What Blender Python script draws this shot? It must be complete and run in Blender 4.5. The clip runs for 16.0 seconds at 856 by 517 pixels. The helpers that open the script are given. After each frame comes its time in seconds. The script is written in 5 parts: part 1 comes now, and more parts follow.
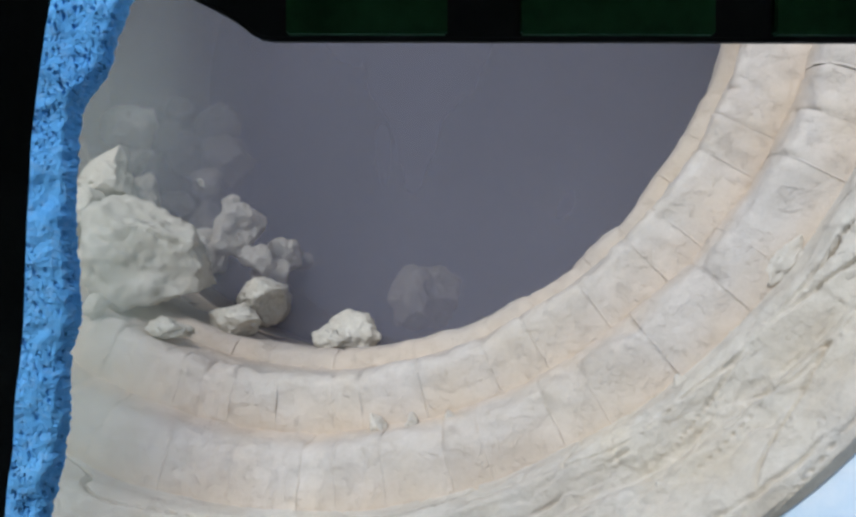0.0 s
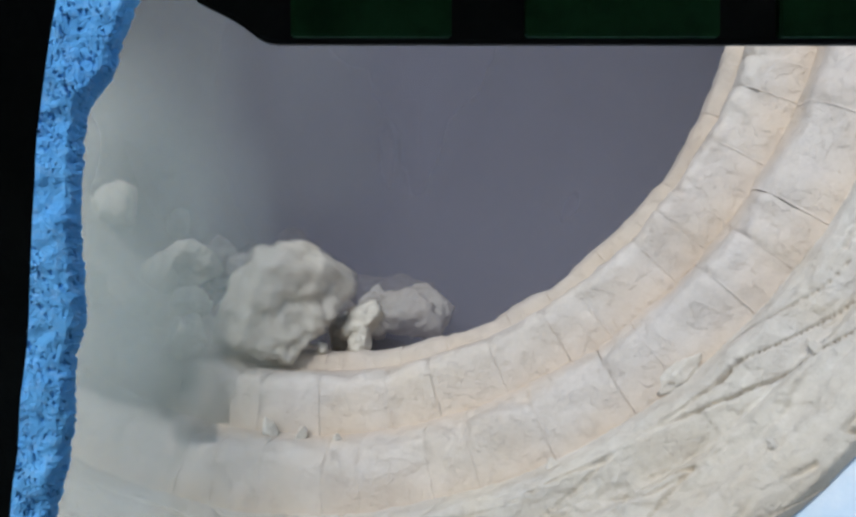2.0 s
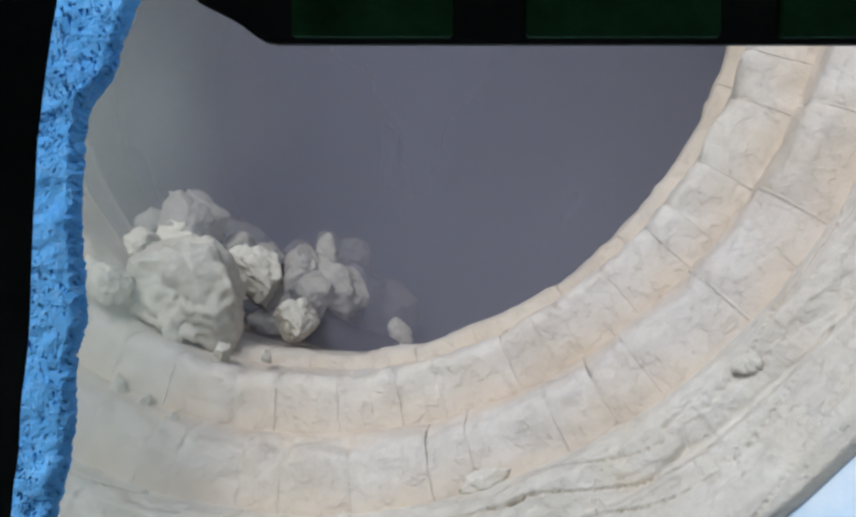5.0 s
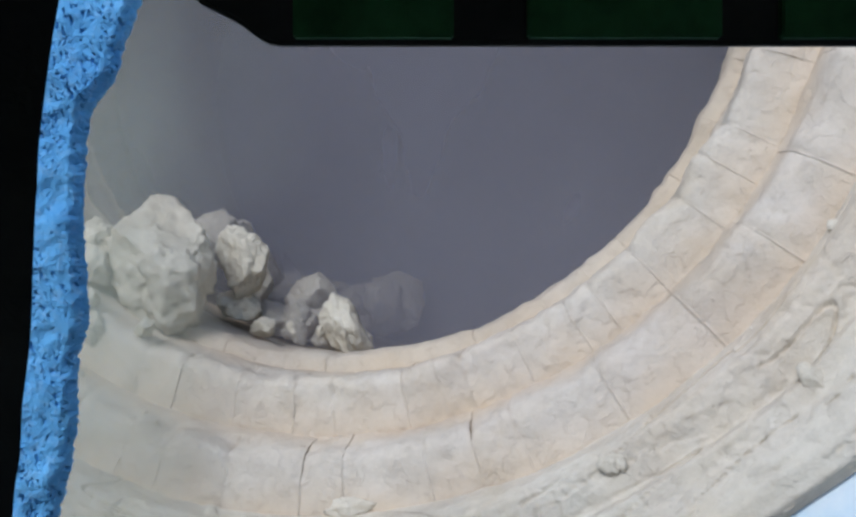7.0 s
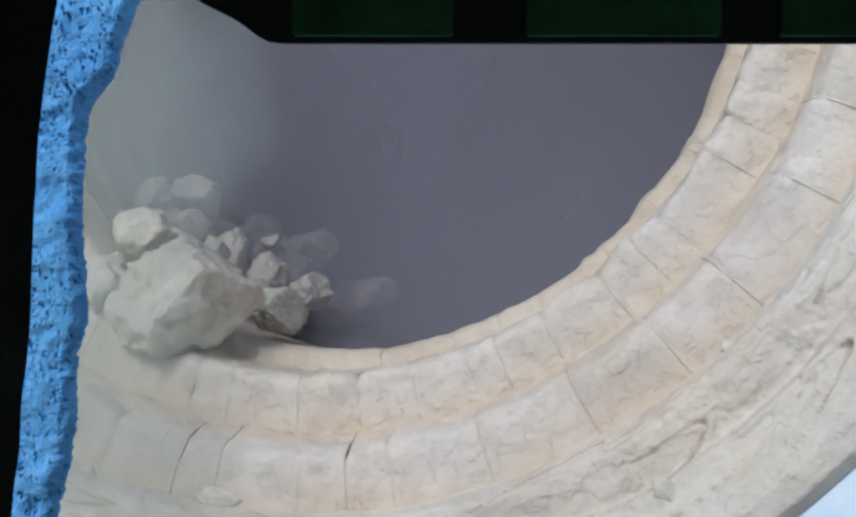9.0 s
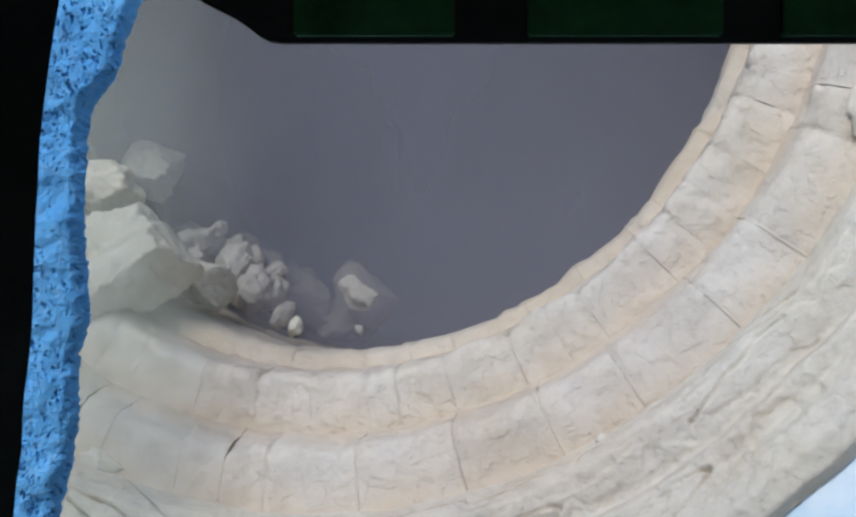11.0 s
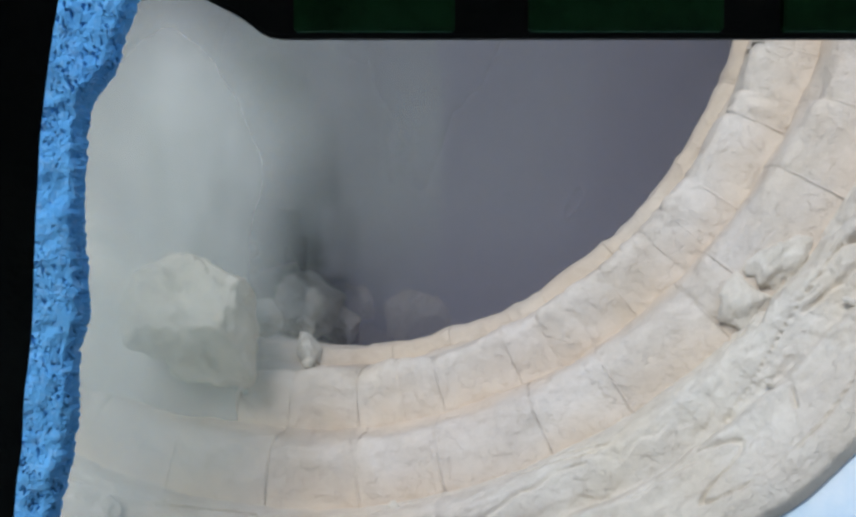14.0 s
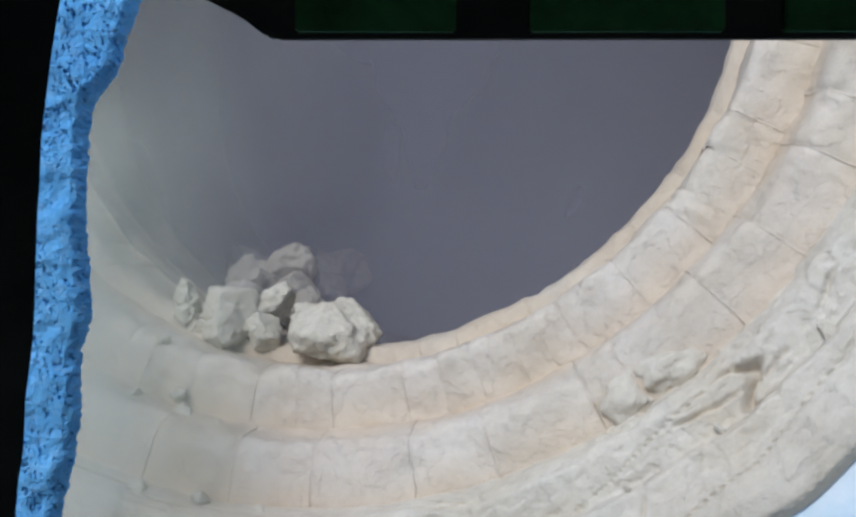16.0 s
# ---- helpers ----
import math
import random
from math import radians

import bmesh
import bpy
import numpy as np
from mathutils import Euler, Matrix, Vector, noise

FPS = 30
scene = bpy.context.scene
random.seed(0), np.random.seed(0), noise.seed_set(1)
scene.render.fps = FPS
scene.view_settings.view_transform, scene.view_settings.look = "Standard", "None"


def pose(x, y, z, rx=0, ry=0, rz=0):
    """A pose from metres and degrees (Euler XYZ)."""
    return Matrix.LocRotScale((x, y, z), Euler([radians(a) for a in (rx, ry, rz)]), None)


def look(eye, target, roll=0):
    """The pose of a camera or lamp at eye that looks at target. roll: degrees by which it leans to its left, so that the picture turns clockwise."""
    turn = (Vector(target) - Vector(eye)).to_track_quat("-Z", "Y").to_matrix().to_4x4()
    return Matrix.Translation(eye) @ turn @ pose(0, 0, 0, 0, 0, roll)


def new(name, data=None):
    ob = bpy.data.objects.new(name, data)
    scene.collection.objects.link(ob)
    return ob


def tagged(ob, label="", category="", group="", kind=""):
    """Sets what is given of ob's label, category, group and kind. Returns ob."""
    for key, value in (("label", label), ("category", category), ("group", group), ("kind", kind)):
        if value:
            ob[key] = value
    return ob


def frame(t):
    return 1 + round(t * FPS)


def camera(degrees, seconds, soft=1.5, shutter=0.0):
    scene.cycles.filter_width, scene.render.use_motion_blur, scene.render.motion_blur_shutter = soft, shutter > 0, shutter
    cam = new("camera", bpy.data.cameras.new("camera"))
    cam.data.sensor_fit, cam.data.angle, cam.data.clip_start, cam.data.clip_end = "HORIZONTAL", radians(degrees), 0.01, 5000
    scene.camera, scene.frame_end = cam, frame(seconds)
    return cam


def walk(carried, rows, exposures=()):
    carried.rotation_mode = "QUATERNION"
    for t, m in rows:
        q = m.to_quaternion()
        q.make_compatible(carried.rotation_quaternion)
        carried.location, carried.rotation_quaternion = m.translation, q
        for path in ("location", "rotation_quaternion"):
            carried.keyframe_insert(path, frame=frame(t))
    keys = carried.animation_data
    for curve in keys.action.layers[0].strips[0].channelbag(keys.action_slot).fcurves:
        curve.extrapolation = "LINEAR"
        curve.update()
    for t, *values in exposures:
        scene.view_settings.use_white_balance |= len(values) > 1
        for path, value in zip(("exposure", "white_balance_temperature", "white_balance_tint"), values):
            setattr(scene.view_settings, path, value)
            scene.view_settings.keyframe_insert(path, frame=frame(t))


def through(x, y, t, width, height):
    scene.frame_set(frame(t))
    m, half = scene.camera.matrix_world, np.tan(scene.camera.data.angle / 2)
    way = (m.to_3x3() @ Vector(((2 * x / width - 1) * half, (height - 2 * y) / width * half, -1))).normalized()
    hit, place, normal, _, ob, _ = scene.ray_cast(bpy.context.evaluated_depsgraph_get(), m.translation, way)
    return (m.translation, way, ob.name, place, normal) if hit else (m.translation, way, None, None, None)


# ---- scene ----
cam = camera(47, 16.0, soft=2.7, shutter=0.4)
walk(cam, [(0, pose(0, 0, 1.5, 92.883, 0, -0.381)), (0.5, pose(0, 0, 1.5, 92.955, 0, -0.286)), (1, pose(0, 0, 1.5, 92.971, 0, -0.191)), (1.5, pose(0, 0, 1.5, 93.026, 0, -0.191)), (2, pose(0, 0, 1.5, 93.026, 0, -0.127)), (2.5, pose(0, 0, 1.5, 93.042, 0, -0.111)), (3, pose(0, 0, 1.5, 93.034, 0, -0.079)), (3.5, pose(0, 0, 1.5, 93.042, 0, -0.111)), (4, pose(0, 0, 1.5, 93.026, 0, -0.111)), (6.5, pose(0, 0, 1.5, 93.066, 0, 0.000)), (7, pose(0, 0, 1.5, 93.090, 0, 0.000)), (7.5, pose(0, 0, 1.5, 93.050, 0, 0.000)), (8, pose(0, 0, 1.5, 92.979, 0, 0.048)), (8.5, pose(0, 0, 1.5, 92.963, 0, -0.032)), (9, pose(0, 0, 1.5, 92.947, 0, -0.048)), (11.5, pose(0, 0, 1.5, 92.955, 0, 0.064)), (12, pose(0, 0, 1.5, 92.947, 0, 0.064)), (12.5, pose(0, 0, 1.5, 92.788, 0, 0.127)), (13, pose(0, 0, 1.5, 92.780, 0, 0.032)), (13.5, pose(0, 0, 1.5, 92.788, 0, 0.000)), (14, pose(0, 0, 1.5, 92.717, 0, 0.064)), (14.5, pose(0, 0, 1.5, 92.717, 0, 0.064)), (15, pose(0, 0, 1.5, 92.637, 0, 0.016)), (15.5, pose(0, 0, 1.5, 92.637, 0, 0.048)), (16, pose(0, 0, 1.5, 92.733, 0, 0.143))], exposures=[(0, 0.0, 5900, 7.0), (16, 0.0, 5900, 7.0)])

# ---- light: hazy daylight from above, behind and to one side ----
SUN_EL, SUN_AZ = 40, 25
world = bpy.data.worlds.new("hazy_sky")
scene.world = world
world.use_nodes = True
wn = world.node_tree.nodes
sky = wn.new("ShaderNodeTexSky")
sky.sky_type, sky.sun_disc = "NISHITA", False
sky.sun_elevation, sky.sun_rotation = radians(SUN_EL), radians(180 + SUN_AZ)
sky.dust_density = 1.0
world.node_tree.links.new(sky.outputs[0], wn["Background"].inputs[0])
wn["Background"].inputs[1].default_value = 0.15
sun = new("sun", bpy.data.lights.new("sun", "SUN"))
sun.data.energy, sun.data.angle, sun.data.color = 2.15, radians(20), (1.0, 0.97, 0.93)
s_h = math.cos(radians(SUN_EL))
sun.matrix_world = look((0, 0, 8), (s_h * math.sin(radians(SUN_AZ)), s_h * math.cos(radians(SUN_AZ)), 8 - math.sin(radians(SUN_EL))))

# ---- materials ----
def node_mat(name, rough=0.9):
    m = bpy.data.materials.new(name)
    m.use_nodes = True
    t = m.node_tree
    b = t.nodes["Principled BSDF"]
    b.inputs["Roughness"].default_value = rough
    b.inputs["Specular IOR Level"].default_value = 0.25
    return m, t, b


def tex(t, kind, scale, detail=6, rough=0.6, space="Object", stretch=None, distortion=0.0):
    c = t.nodes.new("ShaderNodeTexCoord")
    out = c.outputs[space]
    if stretch:
        mp = t.nodes.new("ShaderNodeMapping")
        mp.inputs["Scale"].default_value = stretch
        t.links.new(out, mp.inputs[0])
        out = mp.outputs[0]
    n = t.nodes.new("ShaderNodeTexNoise" if kind == "noise" else "ShaderNodeTexVoronoi")
    n.inputs["Scale"].default_value = scale
    if kind == "noise":
        n.inputs["Detail"].default_value, n.inputs["Roughness"].default_value = detail, rough
        n.inputs["Distortion"].default_value = distortion
    t.links.new(out, n.inputs["Vector"])
    return n.outputs[0]


def ramp(t, fac, stops):
    r = t.nodes.new("ShaderNodeValToRGB")
    while len(r.color_ramp.elements) < len(stops):
        r.color_ramp.elements.new(0.5)
    for e, (p, c) in zip(r.color_ramp.elements, stops):
        e.position, e.color = p, (*c, 1)
    t.links.new(fac, r.inputs[0])
    return r.outputs[0]


def mix(t, fac, a, b, mode="MIX"):
    m = t.nodes.new("ShaderNodeMix")
    m.data_type, m.blend_type = "RGBA", mode
    for sock, v in ((m.inputs["Factor"], fac), (m.inputs["A"], a), (m.inputs["B"], b)):
        if isinstance(v, (int, float)):
            sock.default_value = v
        elif isinstance(v, tuple):
            sock.default_value = (*v, 1)
        else:
            t.links.new(v, sock)
    return m.outputs["Result"]


def bump(t, b, height, strength, dist, normal=None):
    n = t.nodes.new("ShaderNodeBump")
    n.inputs["Strength"].default_value, n.inputs["Distance"].default_value = strength, dist
    t.links.new(height, n.inputs["Height"])
    if normal:
        t.links.new(normal, n.inputs["Normal"])
    t.links.new(n.outputs[0], b.inputs["Normal"])
    return n.outputs[0]


def stone_mat(name, pale, mid, stain, stain_amount=0.5, per_piece=0.0, grain=60.0, relief=0.012, veins=0.18):
    """Dusty stone: pale and mid tones in patches, warm stains, fine grain and relief."""
    m, t, b = node_mat(name, 0.95)
    col = ramp(t, tex(t, "noise", 5.0, 5, 0.6), [(0.32, mid), (0.68, pale)])
    st = ramp(t, tex(t, "noise", 2.3, 8, 0.7, distortion=0.8), [(0.48, (0, 0, 0)), (0.75, (stain_amount,) * 3)])
    col = mix(t, st, col, stain)
    tint = ramp(t, tex(t, "noise", 1.1, 4, 0.6, distortion=0.5), [(0.3, (1.0, 0.97, 0.9)), (0.5, (1, 1, 1)), (0.7, (1.0, 0.97, 0.97))])
    col = mix(t, 1.0, col, tint, "MULTIPLY")
    fine = tex(t, "noise", grain, 6, 0.75)
    col = mix(t, veins, col, ramp(t, fine, [(0.3, (0.35, 0.33, 0.3)), (0.65, (1, 1, 1))]), "MULTIPLY")
    if per_piece:
        # fines that settle on the treads of each ring
        at = t.nodes.new("ShaderNodeAttribute")
        at.attribute_name = "deposit"
        col = mix(t, at.outputs["Fac"], col, mix(t, 0.55, col, (0.59, 0.45, 0.31)))
        oi = t.nodes.new("ShaderNodeObjectInfo")
        col = mix(t, per_piece, col, ramp(t, oi.outputs["Random"], [(0.0, (0.72, 0.66, 0.58)), (1.0, (1, 1, 1))]), "MULTIPLY")
    t.links.new(col, b.inputs["Base Color"])
    n1 = bump(t, b, tex(t, "noise", 9.0, 8, 0.6), 0.6, relief * 2)
    flakes = ramp(t, tex(t, "noise", 16.0, 7, 0.65, distortion=0.4), [(0.5, (0, 0, 0)), (0.55, (1, 1, 1))])
    n1 = bump(t, b, flakes, 0.5, 0.004, n1)
    bump(t, b, fine, 0.45, relief * 0.4, n1)
    return m


def plain_mat(name, a, c, rough=0.7, scale=8.0, metal=0.0, relief=0.004):
    m, t, b = node_mat(name, rough)
    b.inputs["Metallic"].default_value = metal
    t.links.new(ramp(t, tex(t, "noise", scale, 8, 0.65), [(0.35, a), (0.7, c)]), b.inputs["Base Color"])
    bump(t, b, tex(t, "noise", scale * 8, 5), 0.4, relief)
    return m


BRICK = stone_mat("dusty_firebrick", (0.63, 0.57, 0.505), (0.565, 0.5, 0.43), (0.55, 0.45, 0.32), 0.5, 0.09, relief=0.011, veins=0.15)
BORE = stone_mat("ochre_dusted_firebrick", (0.56, 0.51, 0.45), (0.5, 0.44, 0.38), (0.5, 0.4, 0.28), 0.45, 0.12)
CRUST = stone_mat("caked_castable", (0.66, 0.61, 0.53), (0.57, 0.51, 0.43), (0.6, 0.49, 0.33), 0.5, 0.0, 45.0, 0.012)
ROCK = stone_mat("pale_limestone", (0.69, 0.64, 0.55), (0.56, 0.51, 0.43), (0.57, 0.49, 0.36), 0.35, 0.12, 55.0, 0.02, veins=0.28)
LINING = stone_mat("sooty_lining", (0.3, 0.27, 0.25), (0.2, 0.18, 0.17), (0.3, 0.22, 0.15), 0.4)
STEEL = plain_mat("weathered_steel", (0.1, 0.1, 0.1), (0.22, 0.19, 0.16), 0.65, 3.0, 0.6)
CONCRETE = plain_mat("dusty_concrete", (0.3, 0.29, 0.27), (0.45, 0.43, 0.4), 0.9, 1.5)
# the shade on the unlit near faces is put into this black
BLACK = plain_mat("shade_black_steel", (0.02, 0.025, 0.028), (0.04, 0.045, 0.048), 0.8, 14.0)
GREEN = plain_mat("dark_green_paint", (0.015, 0.09, 0.035), (0.05, 0.21, 0.08), 0.7, 16.0)
# open daylight put into a surface colour
PALE_BLUE = plain_mat("pale_blue_daylight", (0.6, 0.75, 0.88), (0.82, 0.88, 0.93), 0.8, 5.0)


def blue_mat():
    m, t, b = node_mat("blue_painted_crust", 0.75)
    col = ramp(t, tex(t, "noise", 9.0, 6), [(0.3, (0.1, 0.34, 0.7)), (0.7, (0.16, 0.45, 0.8))])
    col = mix(t, ramp(t, tex(t, "noise", 60.0, 6, 0.7), [(0.5, (0, 0, 0)), (0.8, (0.4,) * 3)]), col, (0.4, 0.55, 0.7))
    t.links.new(col, b.inputs["Base Color"])
    n1 = bump(t, b, tex(t, "noise", 120.0, 6, 0.7), 0.7, 0.004)
    pits = ramp(t, tex(t, "voronoi", 90.0, stretch=(1, 1, 0.6)), [(0.12, (0, 0, 0)), (0.3, (1, 1, 1))])
    bump(t, b, pits, 0.25, 0.003, n1)
    return m


BLUE = blue_mat()


def dust_mat(name, colour, density, scale, soft=0.5, stretch=(1, 1, 0.45), least=0.25, through=0.4):
    """Airborne dust: a thin diffuse veil with drifting holes; density falls off towards the rim of its own sheet."""
    m = bpy.data.materials.new(name)
    m.use_nodes = True
    t = m.node_tree
    t.nodes.clear()
    out = t.nodes.new("ShaderNodeOutputMaterial")
    mixer = t.nodes.new("ShaderNodeMixShader")
    clear = t.nodes.new("ShaderNodeBsdfTransparent")
    dif = t.nodes.new("ShaderNodeBsdfDiffuse")
    dif.inputs[0].default_value = (*colour, 1)
    trl = t.nodes.new("ShaderNodeBsdfTranslucent")
    trl.inputs[0].default_value = (*colour, 1)
    both = t.nodes.new("ShaderNodeMixShader")
    both.inputs[0].default_value = through
    t.links.new(dif.outputs[0], both.inputs[1])
    t.links.new(trl.outputs[0], both.inputs[2])
    at = t.nodes.new("ShaderNodeAttribute")
    at.attribute_name = "veil"
    n = ramp(t, tex(t, "noise", scale, 4, 0.5, stretch=stretch, distortion=0.6), [(0.5 - soft / 2, (least,) * 3), (0.5 + soft / 2, (1,) * 3)])
    mul = t.nodes.new("ShaderNodeMath")
    mul.operation = "MULTIPLY"
    t.links.new(n, mul.inputs[0])
    t.links.new(at.outputs["Fac"], mul.inputs[1])
    mul2 = t.nodes.new("ShaderNodeMath")
    mul2.operation = "MULTIPLY"
    mul2.inputs[1].default_value = density
    t.links.new(mul.outputs[0], mul2.inputs[0])
    t.links.new(mul2.outputs[0], mixer.inputs[0])
    t.links.new(clear.outputs[0], mixer.inputs[1])
    t.links.new(both.outputs[0], mixer.inputs[2])
    t.links.new(mixer.outputs[0], out.inputs[0])
    return m


# the bore's haze is put into these sheet colours; the deep one is opaque
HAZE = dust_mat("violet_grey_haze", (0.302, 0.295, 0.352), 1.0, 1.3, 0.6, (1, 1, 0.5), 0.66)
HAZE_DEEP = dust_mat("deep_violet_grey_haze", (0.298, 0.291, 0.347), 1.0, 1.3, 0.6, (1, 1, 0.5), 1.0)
PLUME = dust_mat("grey_green_dust", (0.56, 0.61, 0.53), 0.32, 2.2, 0.7)
# the same dust with sunlight put into its colour
BILLOW = dust_mat("brightened_billowing_dust", (0.8, 0.785, 0.74), 0.72, 3.0, 0.6, (1, 1, 0.6), 0.4, 0.12)
# the same dust, denser, with shade put into its colour
THICK = dust_mat("thick_shaded_dust", (0.39, 0.43, 0.42), 0.52, 2.6, 0.7, (1, 1, 0.3), 0.25, 0.2)

# ---- helpers ----
def mesh_of(name, verts, faces, material, smooth=True):
    me = bpy.data.meshes.new(name)
    me.from_pydata([tuple(v) for v in verts], [], faces)
    me.materials.append(material)
    if smooth:
        me.shade_smooth()
    return me


def sub(name, me, parent, label=""):
    ob = new(name, me)
    ob.parent = parent
    return tagged(ob, label)


def part(name, bm, material, parent, label="", smooth=False):
    me = bpy.data.meshes.new(name)
    bm.to_mesh(me)
    bm.free()
    me.materials.append(material)
    if smooth:
        me.shade_smooth()
    return sub(name, me, parent, label)


def box(x0, x1, y0, y1, z0, z1, bevel=0.0):
    bm = bmesh.new()
    bmesh.ops.create_cube(bm, size=1)
    for v in bm.verts:
        v.co = ((x0 + x1) / 2 + v.co.x * (x1 - x0), (y0 + y1) / 2 + v.co.y * (y1 - y0), (z0 + z1) / 2 + v.co.z * (z1 - z0))
    if bevel:
        bmesh.ops.bevel(bm, geom=bm.edges[:], offset=bevel, segments=2, affect="EDGES")
    return bm


def grid_faces(nu, nv, wrap=False):
    f = []
    for i in range(nu if wrap else nu - 1):
        for j in range(nv - 1):
            a, b = i * nv + j, ((i + 1) % nu) * nv + j
            f.append((a, b, b + 1, a + 1))
    return f


def wobble(p, scale, amp, octaves=3):
    return noise.fractal(Vector(p) * scale, 0.9, 2.1, octaves) * amp


# ---- ground ----
g = part("ground", box(-60, 60, -60, 60, -0.3, 0.0), CONCRETE, None)
tagged(g, "dusty grey concrete floor under the kiln", "floor", kind="structure")

# ---- the kiln: turns about its own long axis (local y) ----
AXIS = (-0.329, 2.351, 2.464)
YAW = -13.77
RATE = 6.596
kiln = tagged(new("rotary_kiln"), "slowly turning brick-lined rotary kiln caked in pale dust", "kiln")


def around(r, y, a):
    return (r * math.cos(a), y, -r * math.sin(a))


def smooth_profile(pts, n, soft=0.4):
    """n points evenly spaced along a polyline of (radius, y), its corners rounded."""
    p = np.array(pts, float)
    s = np.concatenate([[0], np.cumsum(np.hypot(*np.diff(p, axis=0).T))])
    q = np.linspace(0, s[-1], n * 4)
    r, y = np.interp(q, s, p[:, 0]), np.interp(q, s, p[:, 1])
    k = max(3, int(n * soft)) | 1
    pad = k // 2
    ker = np.ones(k) / k
    r2 = np.convolve(np.pad(r, pad, mode="edge"), ker, "valid")
    y2 = np.convolve(np.pad(y, pad, mode="edge"), ker, "valid")
    idx = np.linspace(0, len(q) - 1, n).round().astype(int)
    return list(zip(r2[idx], y2[idx]))


def brick_mesh(a0, a1, profile, back, material, rng):
    """One worn firebrick of a ring: the profile swept from angle a0 to a1, its joints rounded off, chipped and uneven, closed behind."""
    na, np_ = 10, len(profile)
    loose = rng.choice((0.0, 0.0, 0.2, 0.3, 1.0))
    dr, dy = rng.uniform(-0.002, 0.002) * loose, rng.uniform(-0.002, 0.002) * loose
    open_joint = rng.choice((0.0, 0.03, 0.06, 0.12, 0.35))
    chip = rng.uniform(0, 1)
    seed = Vector((0, 0, 0))
    verts = []
    steps = [0, 0.03, 0.12, 0.26, 0.42, 0.58, 0.74, 0.88, 0.97, 1.0]
    for u in steps:
        a = a0 + (a1 - a0) * u
        e = min(u, 1 - u)
        joint = 0.004 * open_joint * max(0.0, 1 - e / 0.06) ** 1.5
        nick = max(0.0, 1 - e / 0.1) ** 2
        for j, (r, y) in enumerate(profile):
            p = Vector(around(r, y, a))
            w = wobble(p + seed, 7, 0.009) + wobble(p + seed, 30, 0.004, 2)
            # a shoulder worn to an uneven line, and thin flakes lost from the face
            h = j / (np_ - 1)
            # joints are filled with dust but for nicks at the shoulder
            sink = joint + 0.006 * nick * math.exp(-((h - 0.45) / 0.12) ** 2)
            w += 0.016 * noise.noise(p * 11) * math.exp(-((h - 0.5) / 0.22) ** 2)
            w += 0.005 * max(0.0, min(1.0, (noise.noise(p * 13 + Vector((5, 0, 2))) + 0.4 * noise.noise(p * 37) - 0.15) / 0.06))
            if chip > 0.6:
                w += 0.02 * max(0.0, noise.noise((p + seed) * 14) - 0.25)
            verts.append(around(r + dr + (w + sink) * 0.8, y + dy + (w + sink) * 0.9, a))
    faces = [tuple(reversed(f)) for f in grid_faces(na, np_)]
    # the hidden back, so that each brick is a solid
    n0 = len(verts)
    for u in steps:
        a = a0 + (a1 - a0) * u
        verts.append(around(back[0], profile[0][1], a))
        verts.append(around(back[0], profile[-1][1], a))
    for i in range(na - 1):
        q, w = i * np_, (i + 1) * np_
        faces.append((q, n0 + 2 * i, n0 + 2 * i + 2, w))
        faces.append((n0 + 2 * i, n0 + 2 * i + 1, n0 + 2 * i + 3, n0 + 2 * i + 2))
        faces.append((n0 + 2 * i + 1, q + np_ - 1, w + np_ - 1, n0 + 2 * i + 3))
    faces.append(tuple(range(np_)) + (n0 + 1, n0))
    e0 = (na - 1) * np_
    faces.append(tuple(reversed(tuple(range(e0, e0 + np_)) + (n0 + 2 * na - 1, n0 + 2 * na - 2))))
    me = mesh_of("brick", verts, faces, material)
    deposit = [0.0] * len(verts)
    for i in range(na * np_):
        h = (i % np_) / (np_ - 1)
        q = Vector(verts[i])
        deposit[i] = max(0.0, min(1.0, max(0.95 - h * 2.6, (h - 0.62) * 2.6) + 0.35 * noise.noise(q * 9)))
    me.attributes.new("deposit", "FLOAT", "POINT").data.foreach_set("value", deposit)
    return me


def brick_ring(name, pts, n, back, material, width, seed, label):
    rng = random.Random(seed)
    prof = smooth_profile(pts, n)
    r = pts[len(pts) // 2][0]
    ring = tagged(new(name), label)
    ring.parent = kiln
    a = 0.0
    while a < 2 * math.pi - 0.02:
        w = rng.choice(width) * rng.uniform(0.85, 1.15) / r
        b = a + w
        if b > 2 * math.pi - 0.05:
            b = 2 * math.pi
        sub("brick", brick_mesh(a + 0.00004, b - 0.00004, prof, (back,), material, rng), ring)
        a = b
    return ring


brick_ring("throat_ring", [(1.095, 0.75), (1.085, 0.5), (1.073, 0.335), (1.085, 0.285), (1.19, 0.28)], 12, 1.30, BORE, (0.11, 0.17, 0.2), 3, "innermost ring of ochre-dusted firebricks")
brick_ring("inner_brick_ring", [(1.12, 0.30), (1.126, 0.15), (1.134, 0.122), (1.155, 0.113), (1.295, 0.112)], 24, 1.34, BRICK, (0.065, 0.09, 0.11, 0.16), 7, "worn pale firebrick ring with open joints")
brick_ring("outer_brick_ring", [(1.266, 0.13), (1.286, 0.03), (1.30, 0.0), (1.325, -0.012), (1.465, -0.028)], 24, 1.52, BRICK, (0.1, 0.13, 0.17, 0.21), 11, "outer firebrick ring half covered in caked dust")


